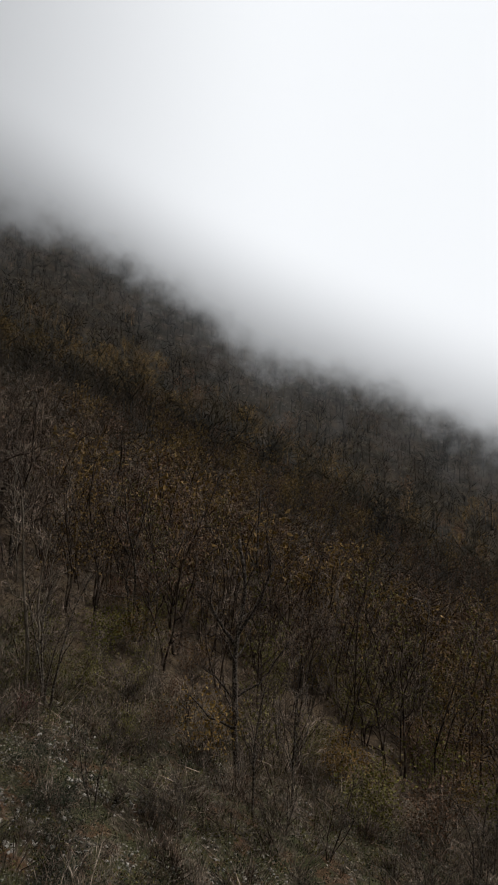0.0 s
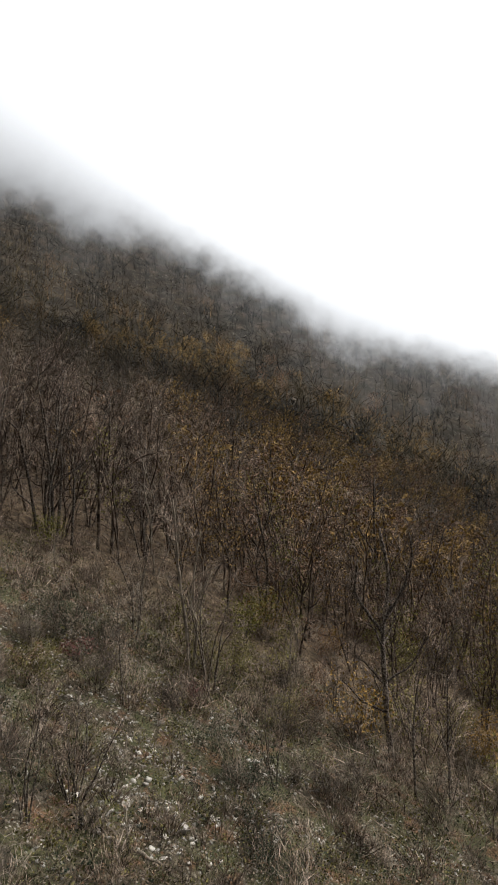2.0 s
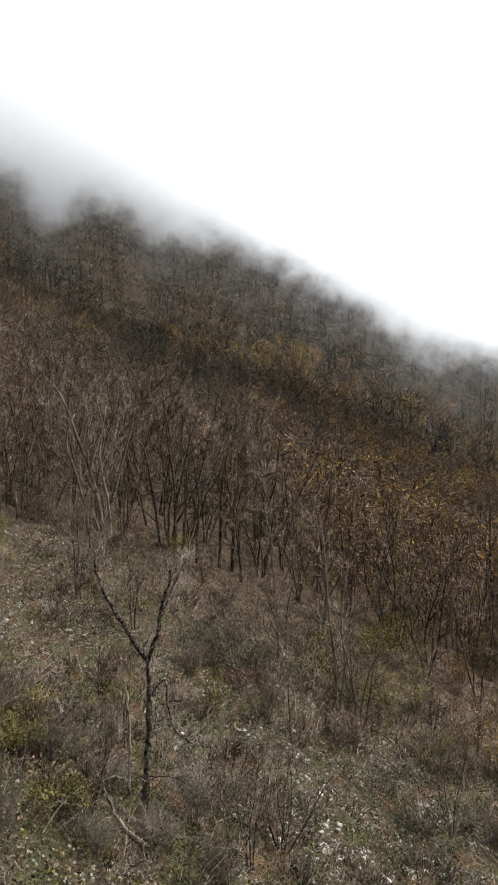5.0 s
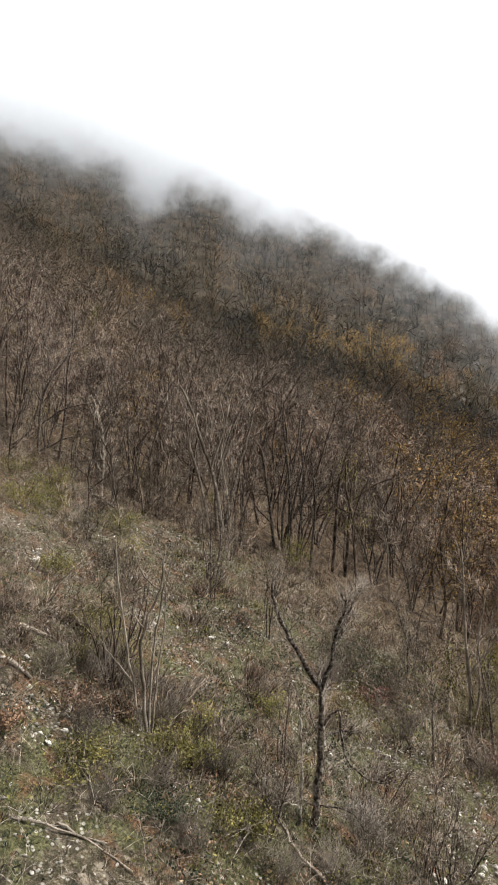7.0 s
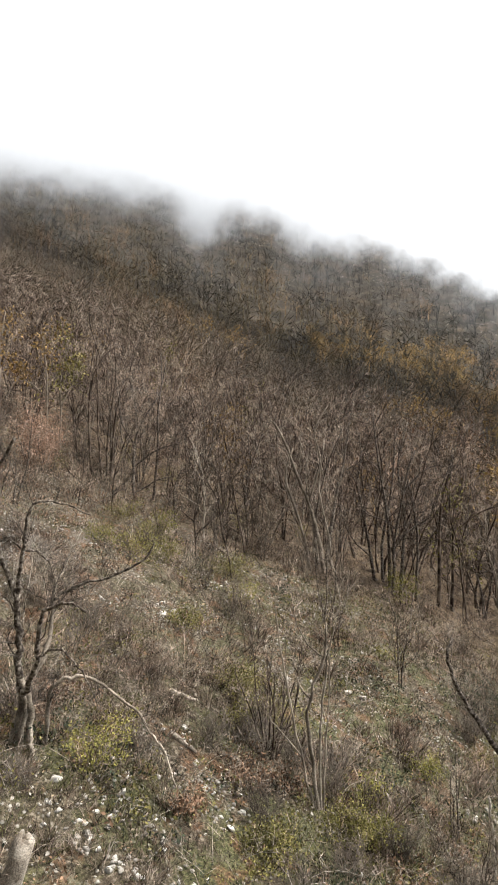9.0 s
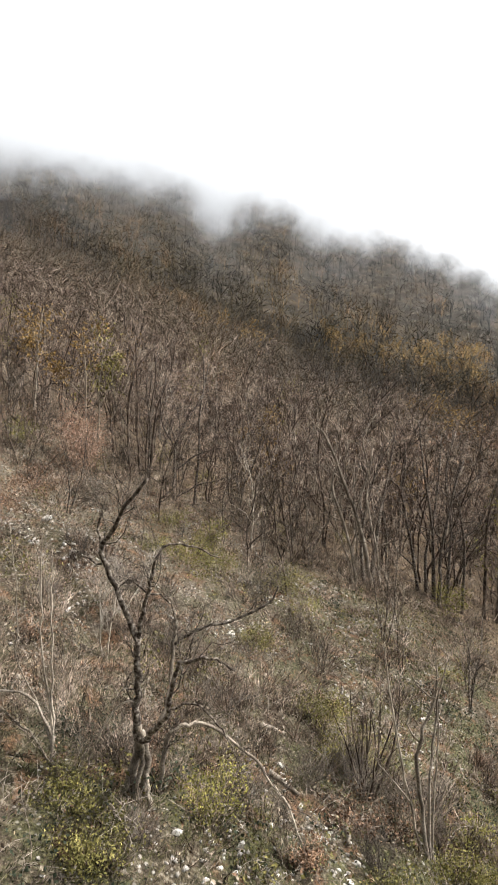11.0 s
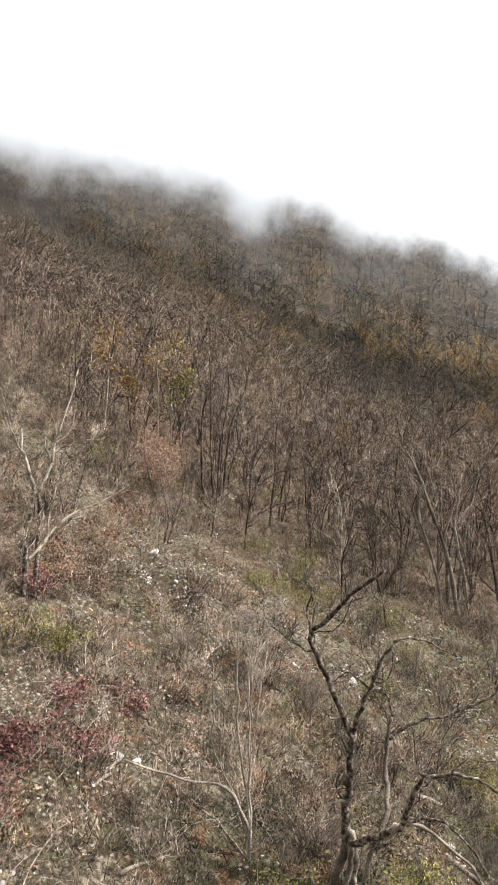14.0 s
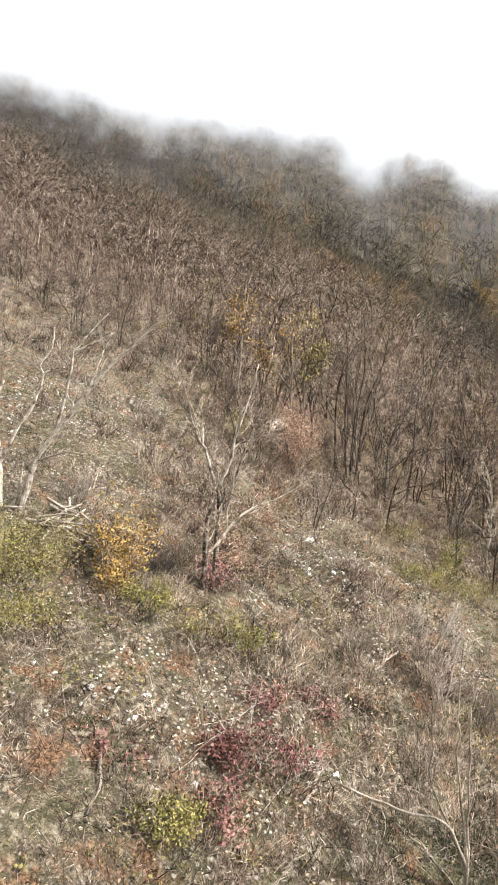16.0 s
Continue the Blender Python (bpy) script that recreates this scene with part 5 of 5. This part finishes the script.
# ---- fallen wood ----
def fallen(name, label, x, y, length, r, turn, pitch, bark, seed, bend=0.1, limbs=0):
    g = np.random.default_rng(seed)
    a = math.radians(turn)
    n = 9
    s = np.linspace(0, 1, n)
    px, py = x + math.cos(a) * length * s + bend * length * np.sin(3.1 * s) * -math.sin(a), y + math.sin(a) * length * s + bend * length * np.sin(3.1 * s) * math.cos(a)
    pts = np.stack([px - x, py - y, ground_z(px, py) - on_ground(x, y) + r * 0.7 + pitch * s * length + 0.02], -1)
    if length < 2:
        pts[:, 2] = np.linspace(pts[0, 2], pts[-1, 2], n) + 0.03
    pts[1:-1] += g.normal(0, 0.02 * min(1, length / 2), (n - 2, 3))
    v, t = tube(pts, r * np.linspace(1, 0.55, n) * g.uniform(0.9, 1.1, n), 8)
    cap = np.array([[0, c + 1, c] for c in range(1, 7)])
    ob = tagged(link_mesh(name, v, np.concatenate([t, cap]), bark, smooth=True), label, "fallen wood")
    ob.matrix_basis = Matrix.Translation((x, y, on_ground(x, y)))
    for _ in range(limbs):
        p, d = along(pts, g.uniform(0.3, 0.95))
        lp, lr = bough(g, p, side_way(g, d, 0.7, 0.4), length * g.uniform(0.12, 0.3), r * 0.45, r * 0.12, 5, 0.25, 0.02)
        link_mesh("limb", *tube(lp, lr, 5), bark, ob, True)


for x, y, length, r, turn, seed, bend, limbs in (
    (-26.3, 6.2, 1.5, 0.03, 60, 2, 0.05, 1), (-25.6, 7.2, 1.3, 0.05, -75, 3, 0.05, 0), (-24.6, 7.6, 2.2, 0.03, -10, 4, 0.12, 2),
    (-19.6, 11.65, 0.75, 0.075, 5, 6, 0.0, 0), (-20.7, 13.5, 0.7, 0.08, 35, 7, 0.02, 0), (-17.75, 11.9, 0.7, 0.08, -70, 8, 0.03, 0),
    (-15.3, 15.5, 0.9, 0.09, -45, 9, 0.02, 0), (-16.5, 8.2, 1.9, 0.028, 30, 10, 0.02, 1), (-15.8, 8.8, 1.6, 0.025, 10, 11, 0.03, 1), (-11.2, 12.4, 1.6, 0.04, 150, 12, 0.1, 2),
    (-7.5, 15.0, 1.4, 0.06, -10, 13, 0.03, 0), (-27.8, 3.2, 1.2, 0.035, -50, 14, 0.08, 0), (-23.9, 5.2, 1.4, 0.035, 70, 15, 0.08, 1), (-12.6, 24.6, 2.2, 0.06, 10, 16, 0.05, 2),
):
    fallen("fallen_branch" if r < 0.07 else "log", "bleached fallen branch lying on the slope" if r < 0.07 else "short weathered log on the stony slope", x, y, length, r, turn, 0, M_LOG if r > 0.07 else M_BARK_GREY, seed, bend, limbs)

stump = tagged(new("stump"), "split weathered tree stump standing in dry grass", "stump")
stump.matrix_basis = Matrix.LocRotScale((-19.15, 6.0, on_ground(-19.15, 6.0)), Euler((0.1, 0.3, 0.3)), None)
g = np.random.default_rng(5)
link_mesh("bole", *tube([(0, 0, -0.3), (0, 0, 0.1), (0.02, 0, 0.5), (0.03, 0.01, 0.85)], [0.24, 0.19, 0.17, 0.16], 11), M_LOG, stump)
for k in range(4):
    a = 1.3 * k
    link_mesh("splinter", *tube([(0.1 * math.cos(a), 0.1 * math.sin(a), 0.6), (0.1 * math.cos(a), 0.1 * math.sin(a), 0.84), (0.09 * math.cos(a), 0.09 * math.sin(a), 0.88 + 0.04 * k)], [0.09, 0.08, 0.03], 6), M_LOG, stump)

pile = tagged(new("brush_pile"), "heap of grey cut sticks at the dead tree's foot", "stick pile")
pile.matrix_basis = Matrix.Translation((-35.2, 7.9, on_ground(-35.2, 7.9)))
for k in range(46):
    a = g.normal(0.6, 0.9)
    c = np.array((g.normal(0, 0.45), g.normal(0, 0.4), 0.05 + 0.85 * g.random() ** 1.5))
    w = np.array((math.cos(a), math.sin(a), g.normal(0, 0.3))) * g.uniform(0.25, 0.7)
    link_mesh("stick", *tube([c - w, c + g.normal(0, 0.04, 3), c + w], [0.045, 0.04, 0.025], 6), M_BARK_GREY if k % 3 else M_LOG, pile, True)


# ---- stones ----
def stone_shape(rng):
    bm = bmesh.new()
    bmesh.ops.create_icosphere(bm, subdivisions=2, radius=0.5)
    squash = Vector((rng.uniform(0.8, 1.3), rng.uniform(0.7, 1.0), rng.uniform(0.35, 0.65)))
    cuts = [(Vector(rng.normal(0, 1, 3)).normalized(), rng.uniform(0.16, 0.36)) for _ in range(7)]
    for v in bm.verts:
        for way, d in cuts:
            over = v.co.dot(way) - d
            if over > 0:
                v.co -= way * over * 0.98
        v.co = Vector((v.co.x * squash.x, v.co.y * squash.y, v.co.z * squash.z))
    me = bpy.data.meshes.new("stone")
    bm.to_mesh(me)
    bm.free()
    me.materials.append(M_STONE)
    return me


rng = np.random.default_rng(91)
stone_meshes = [stone_shape(rng) for _ in range(9)]


SCREE = ((-18.4, 8.4, 0.9), (-18.2, 11.1, 0.6), (-19.7, 11.8, 0.5), (-15.6, 15.3, 0.5), (-14.4, 11.9, 0.4), (-25.3, 22.9, 1.2), (-9.2, 20.8, 0.7), (-8.0, 18.8, 0.9), (-7.2, 17.2, 1.0), (-6.2, 16.4, 0.9), (-4.0, 18.9, 0.7), (-2.4, 19.1, 0.8), (-26.2, 6.8, 0.5), (-27.6, 13.6, 0.6), (-30.2, 15.4, 0.8), (-29.0, 3.2, 0.9), (-28.6, 4.4, 0.6), (-25.8, 9.7, 0.5), (-24.4, 6.8, 0.4), (-17.4, 10.4, 0.5), (-30.7, 15.2, 0.45), (-29.4, 14.6, 0.4), (-28.4, 14.1, 0.4), (-27.4, 13.3, 0.4), (-26.5, 12.6, 0.4), (-25.7, 12.3, 0.45), (-24.9, 16.4, 0.7), (-24.0, 18.3, 0.6), (-27.1, 28.1, 0.7), (-40.4, 28.7, 0.6), (-38.6, 29.5, 0.6), (-36.0, 29.3, 0.6), (-7.7, 16.2, 0.8), (-6.7, 16.0, 0.7), (-8.2, 18.6, 0.8), (-10.2, 20.8, 0.7), (-5.8, 18.7, 0.7), (-6.2, 23.6, 0.6), (-18.4, 8.5, 0.5))


def stony(x, y):
    """How much stone lies about: ragged bands, and the heaps of scree."""
    heaps = sum(np.exp(-((x - a) ** 2 + (y - b) ** 2) / (2 * s * s)) for a, b, s in SCREE)
    return 0.75 * bumps(x + 0.6 * y, y - 0.2 * x, 4.5, 51) + 0.5 * bumps(x, y, 1.6, 52) + 0.9 * heaps


def stone(x, y, size):
    ob = tagged(new("stone", stone_meshes[int(rng.integers(len(stone_meshes)))]), "pale grey-white limestone stone half sunk in the slope", "stone", "loose stones")
    ob.matrix_basis = Matrix.LocRotScale((x, y, on_ground(x, y) + size * 0.12), Euler((rng.normal(0, 0.3), rng.normal(0, 0.3), rng.uniform(0, 6.283))), Vector((size,) * 3))


for x, y, size in ((-20.22, 13.9, 0.35), (-23.84, 17.95, 0.38), (-17.37, 20.0, 0.5), (-16.9, 20.3, 0.35), (-10.96, 20.2, 0.5), (-7.7, 16.8, 0.42), (-6.1, 16.6, 0.5), (-25.7, 7.25, 0.38), (-25.9, 6.9, 0.3), (-25.4, 7.6, 0.33), (-31.9, 14.5, 0.4), (-31.6, 16.6, 0.5), (-25.5, 6.7, 0.26), (-31.3, 15.4, 0.35), (-34.0, 16.5, 0.4), (-18.2, 9.8, 0.26), (-19.1, 9.0, 0.3), (-17.2, 10.3, 0.22)):
    stone(x, y, size)
count = 0
while count < 281:
    if count % 3:
        a, b, s = SCREE[int(rng.integers(len(SCREE)))]
        x, y = a + rng.normal(0, 1.5 * s), b + rng.normal(0, 1.5 * s)
    else:
        x, y = rng.uniform(-40, 6), rng.uniform(2, 27)
    if in_sight(x, y, 1) and stony(x, y) + rng.normal(0, 0.2) > 0.55:
        stone(x, y, 0.08 + 0.2 * rng.random() ** 2.6)
        count += 1


def pebble(rng):
    bm = bmesh.new()
    bmesh.ops.create_icosphere(bm, subdivisions=1, radius=0.5)
    v = np.array([q.co[:] for q in bm.verts]) * (rng.uniform(0.9, 1.4), rng.uniform(0.6, 0.9), rng.uniform(0.3, 0.6))
    v += rng.normal(0, 0.11, v.shape)
    t = np.array([[q.index for q in f.verts] for f in bm.faces])
    bm.free()
    return v, t


def sown(rng, count, x0, x1, y0, y1, test=None, margin=1.5):
    xs, ys = np.zeros(0), np.zeros(0)
    while len(xs) < count:
        x, y = rng.uniform(x0, x1, 20000), rng.uniform(y0, y1, 20000)
        keep = in_sight(x, y, margin)
        if test is not None:
            keep &= test(x, y)
        xs, ys = np.concatenate([xs, x[keep]]), np.concatenate([ys, y[keep]])
    return xs[:count], ys[:count]


stone_bits = [pebble(rng) for _ in range(7)]
x, y = sown(rng, 5800, -45, 12, 2, 30, lambda a, b: stony(a, b) + rng.normal(0, 0.22, len(a)) > 0.52)
tagged(link_mesh("loose_stones", *scattered(rng, stone_bits, x, y, 0.04, 0.14, -0.015, 0.3), M_STONE), "small pale limestone fragments strewn over the slope", "stones", kind="stuff")

x, y = sown(rng, 560, -45, 12, 2, 30, lambda a, b: stony(a, b) + rng.normal(0, 0.25, len(a)) > 0.7)
tagged(link_mesh("scree", *scattered(rng, stone_bits, x, y, 0.11, 0.22, 0.0, 0.4), M_STONE), "pale broken limestone lying in patches on the slope", "stones", kind="stuff")


# ---- grass, low brush and litter ----
def tuft(rng, blades, length, width):
    a = rng.uniform(0, 6.283, blades)
    lean = rng.uniform(0.15, 1.2, blades)
    foot = np.stack([np.cos(a), np.sin(a), 0 * a], 1) * rng.uniform(0, 0.16, blades)[:, None]
    h = length * rng.uniform(0.5, 1.1, blades)
    tip = foot + np.stack([np.cos(a) * np.sin(lean) * h, np.sin(a) * np.sin(lean) * h, np.cos(lean) * h], 1)
    return slivers(foot, tip, np.full(blades, width))


def low_brush_shape(rng, height, width, count, r):
    """A knee-high tangle of thin crossing twigs."""
    q0 = np.stack([rng.normal(0, width * 0.3, count), rng.normal(0, width * 0.3, count), np.abs(rng.normal(0, height * 0.35, count)) - 0.05], 1)
    w = rng.normal(0, 0.6, (count, 3)) + (0, 0, 0.7)
    long, r = height * rng.uniform(0.18, 0.45, count)[:, None], np.full(count, r) * rng.uniform(0.6, 1.3, count)
    mid = q0 + w * long
    end = mid + (w + rng.normal(0, 0.8, (count, 3)) - (0, 0, 0.35)) * long
    return joined([slivers(q0, mid + (mid - q0) * 0.35, r), slivers(mid, end, r * 0.75)])


rng = np.random.default_rng(97)
x, y = sown(rng, 4500, -75, 18, 1, 36, lambda a, b: bumps(a, b, 2.2, 63) + 0.7 * bumps(a, b, 0.8, 64) + rng.normal(0, 0.25, len(a)) - 0.9 / (1 + np.exp((a + 22.5) / 1.0)) / (1 + np.exp((b - 13) / 2)) > 0.0)
tagged(link_mesh("dry_grass", *scattered(rng, [tuft(rng, 10, 0.15, 0.009) for _ in range(8)], x, y, 0.6, 1.5, 0.02), M_GRASS), "tufts of dry straw-coloured grass", "grass", kind="stuff")
x, y = sown(rng, 8000, -75, 18, 1, 36, lambda a, b: bumps(a, b, 3.0, 61) + 0.5 * bumps(a, b, 1.1, 62) + np.clip((a + 23) / 16, -0.4, 0.75) > 0.35)
tagged(link_mesh("green_grass", *scattered(rng, [tuft(rng, 12, 0.16, 0.010) for _ in range(6)], x, y, 0.6, 1.5, 0.02), M_GRASS_GREEN), "low olive-green grass and herbs", "grass", kind="stuff")
low = [low_brush_shape(rng, h * 0.85, 1.0, 18, 0.0075) for h in (0.4, 0.5, 0.5, 0.55, 0.6, 0.75, 0.45, 0.5)]
x, y = sown(rng, 5600, -75, 18, 1, 38, lambda a, b: bumps(a, b, 4.5, 71) + 0.9 * bumps(a, b, 1.5, 72) > -0.1)
tagged(link_mesh("low_brush", *scattered(rng, low, x, y, 0.5, 1.5, 0.03, 0.15), M_BRUSH), "low tangled grey-brown twigs covering the slope", "brush", kind="stuff")
under = [low_brush_shape(rng, h * 0.85, 1.6, 19, 0.011) for h in (0.8, 1.0, 1.2, 1.4, 1.6, 1.8)]
x, y = sown(rng, 4300, -115, 30, 22, 66, lambda a, b: b > 28 + 3 * np.sin(a * 0.2) - 5 / (1 + np.exp(-(a + 11) / 2)))
tagged(link_mesh("undergrowth", *scattered(rng, under, x, y, 0.5, 1.5, 0.03, 0.15), M_TWIG), "leafless undergrowth between the trunks of the wood", "brush", kind="stuff")
x, y = sown(rng, 8000, -60, 15, 1, 34, lambda a, b: (b < 20) | (rng.random(len(a)) < 0.4))
flake = [leaf_cloud(rng, np.zeros((1, 3)), 0.036, 4, 0.2) for _ in range(6)]
tagged(link_mesh("leaf_litter", *scattered(rng, flake, x, y, 0.6, 1.4, -0.06), M_LITTER), "fallen brown, tan and russet leaves on the ground", "leaf litter", kind="stuff")
herb = []
for spread, rise in ((0.16, 0.10), (0.2, 0.16), (0.14, 0.22), (0.22, 0.12), (0.12, 0.28), (0.18, 0.18), (0.25, 0.08), (0.15, 0.2)):
    herb.append(leaf_cloud(rng, np.stack([rng.normal(0, spread, 5), rng.normal(0, spread, 5), rise * rng.uniform(0.2, 1.6, 5)], 1), 0.036, 3, 0.06))
for name, leaf, label, count, seed, near in (("green_herbs", M_OLIVE, "low olive-green leafy herbs among the grass", 3600, 65, -22), ("brown_herbs", M_RUST, "low withered russet herbs and leaves", 2400, 67, -60), ("dark_herbs", M_JUNIPER, "low dark green leafy ground cover", 2600, 69, -16), ("tan_herbs", M_LITTER, "low withered tan and brown herbs", 1800, 83, -60), ("straw_herbs", M_GRASS, "low clumps of dry straw-coloured leaves", 2200, 85, -60)):
    x, y = sown(rng, count, -60, 16, 1, 32, lambda a, b: bumps(a, b, 2.6, seed) + 0.9 * bumps(a, b, 0.8, seed + 1) + np.clip((a - near) / 14, -0.5, 0.2) > 0.35)
    tagged(link_mesh(name, *scattered(rng, herb, x, y, 0.6, 1.5, 0.0), leaf), label, "herbs", kind="stuff")

# Denser cover close below the line of the walk.
x, y = sown(rng, 3000, -36, 2, 1, 15, lambda a, b: bumps(a, b, 1.8, 73) + 0.7 * bumps(a, b, 0.7, 74) > -0.1)
tagged(link_mesh("tangled_brush", *scattered(rng, low, x, y, 0.4, 1.1, 0.03, 0.2), M_BRUSH), "low tangled dry twigs on the near slope", "brush", kind="stuff")
x, y = sown(rng, 4200, -36, 2, 1, 15, lambda a, b: bumps(a, b, 1.6, 75) + 0.7 * bumps(a, b, 0.6, 76) + np.clip((a + 23) / 4, -0.7, 0.1) > 0.0)
tagged(link_mesh("short_grass", *scattered(rng, [tuft(rng, 10, 0.15, 0.009) for _ in range(6)], x, y, 0.6, 1.4, 0.01), M_GRASS_GREEN), "short olive grass on the near slope", "grass", kind="stuff")


def mound_shape(rng, height, width, count, r):
    """A rounded thicket: fine twigs rising outwards from a short foot, forking once."""
    a, lean = rng.uniform(0, 6.283, count), rng.uniform(0.05, 1.25, count)
    foot = np.stack([np.cos(a), np.sin(a), 0 * a], 1) * rng.uniform(0, 0.25 * width, count)[:, None] - (0, 0, 0.05)
    way = np.stack([np.cos(a) * np.sin(lean), np.sin(a) * np.sin(lean), np.cos(lean)], 1) + rng.normal(0, 0.18, (count, 3))
    tip = foot + way * height * rng.uniform(0.5, 1.1, count)[:, None]
    q = foot + (tip - foot) * rng.uniform(0.4, 0.8, count)[:, None]
    fork = q + (way + rng.normal(0, 0.5, (count, 3))) * height * 0.35
    return joined([slivers(foot, tip, np.full(count, r)), slivers(q, fork, np.full(count, r * 0.8))])


def arching_shape(rng, length, r):
    """One thin bowed stem with a few side shoots."""
    a, rise = rng.uniform(0, 6.283), rng.uniform(0.7, 1.35)
    p, p0, p1, rr = np.array((0, 0, -0.05)), [], [], []
    for k in range(6):
        q = p + np.array((math.cos(a) * math.cos(rise), math.sin(a) * math.cos(rise), math.sin(rise))) * length / 6
        p0.append(p), p1.append(q + (q - p) * 0.2), rr.append(r * (1 - 0.12 * k))
        if k > 1:
            w = rng.normal(0, 0.5, 3) + (0, 0, 0.5)
            p0.append(q), p1.append(q + w * length * 0.22), rr.append(r * 0.5)
        p, rise, a = q, rise - rng.uniform(0.05, 0.4), a + rng.normal(0, 0.2)
    return spikes(p0, p1, rr)


rng = np.random.default_rng(101)
thick = lambda a, b: bumps(a, b, 2.4, 77) + 0.8 * bumps(a, b, 0.9, 78) > 0.05
mounds = [mound_shape(rng, h * 0.85, w, 30, 0.0085) for h, w in ((0.35, 0.6), (0.45, 0.7), (0.55, 0.7), (0.4, 0.9), (0.65, 0.8))]
x, y = sown(rng, 700, -36, -21.5, 1, 17, thick)
tagged(link_mesh("thicket", *scattered(rng, mounds, x, y, 0.6, 1.2, 0.0, 0.2), M_TWIG), "rounded leafless thickets of fine pinkish-brown twigs", "brush", kind="stuff")
x, y = sown(rng, 900, -21.5, 2, 1, 17, thick)
tagged(link_mesh("thicket", *scattered(rng, mounds, x, y, 0.6, 1.3, 0.0, 0.2), M_BRUSH), "rounded leafless thickets of fine grey-brown twigs", "brush", kind="stuff")
x, y = sown(rng, 1500, -110, 10, 13, 34, thick, 25)
tagged(link_mesh("thicket", *scattered(rng, mounds, x, y, 0.9, 2.2, 0.0, 0.2), M_TWIG), "rounded leafless thickets of fine brown twigs", "brush", kind="stuff")
x, y = sown(rng, 1400, -38, 4, 3, 20, lambda a, b: bumps(a, b, 3.0, 79) > -0.3)
tagged(link_mesh("arching_stems", *scattered(rng, [arching_shape(rng, rng.uniform(0.8, 1.6), 0.012) for _ in range(12)], x, y, 0.7, 1.3, 0.0, 0.2), M_TWIG_PALE), "thin bowed pale stems standing in the brush", "brush", kind="stuff")
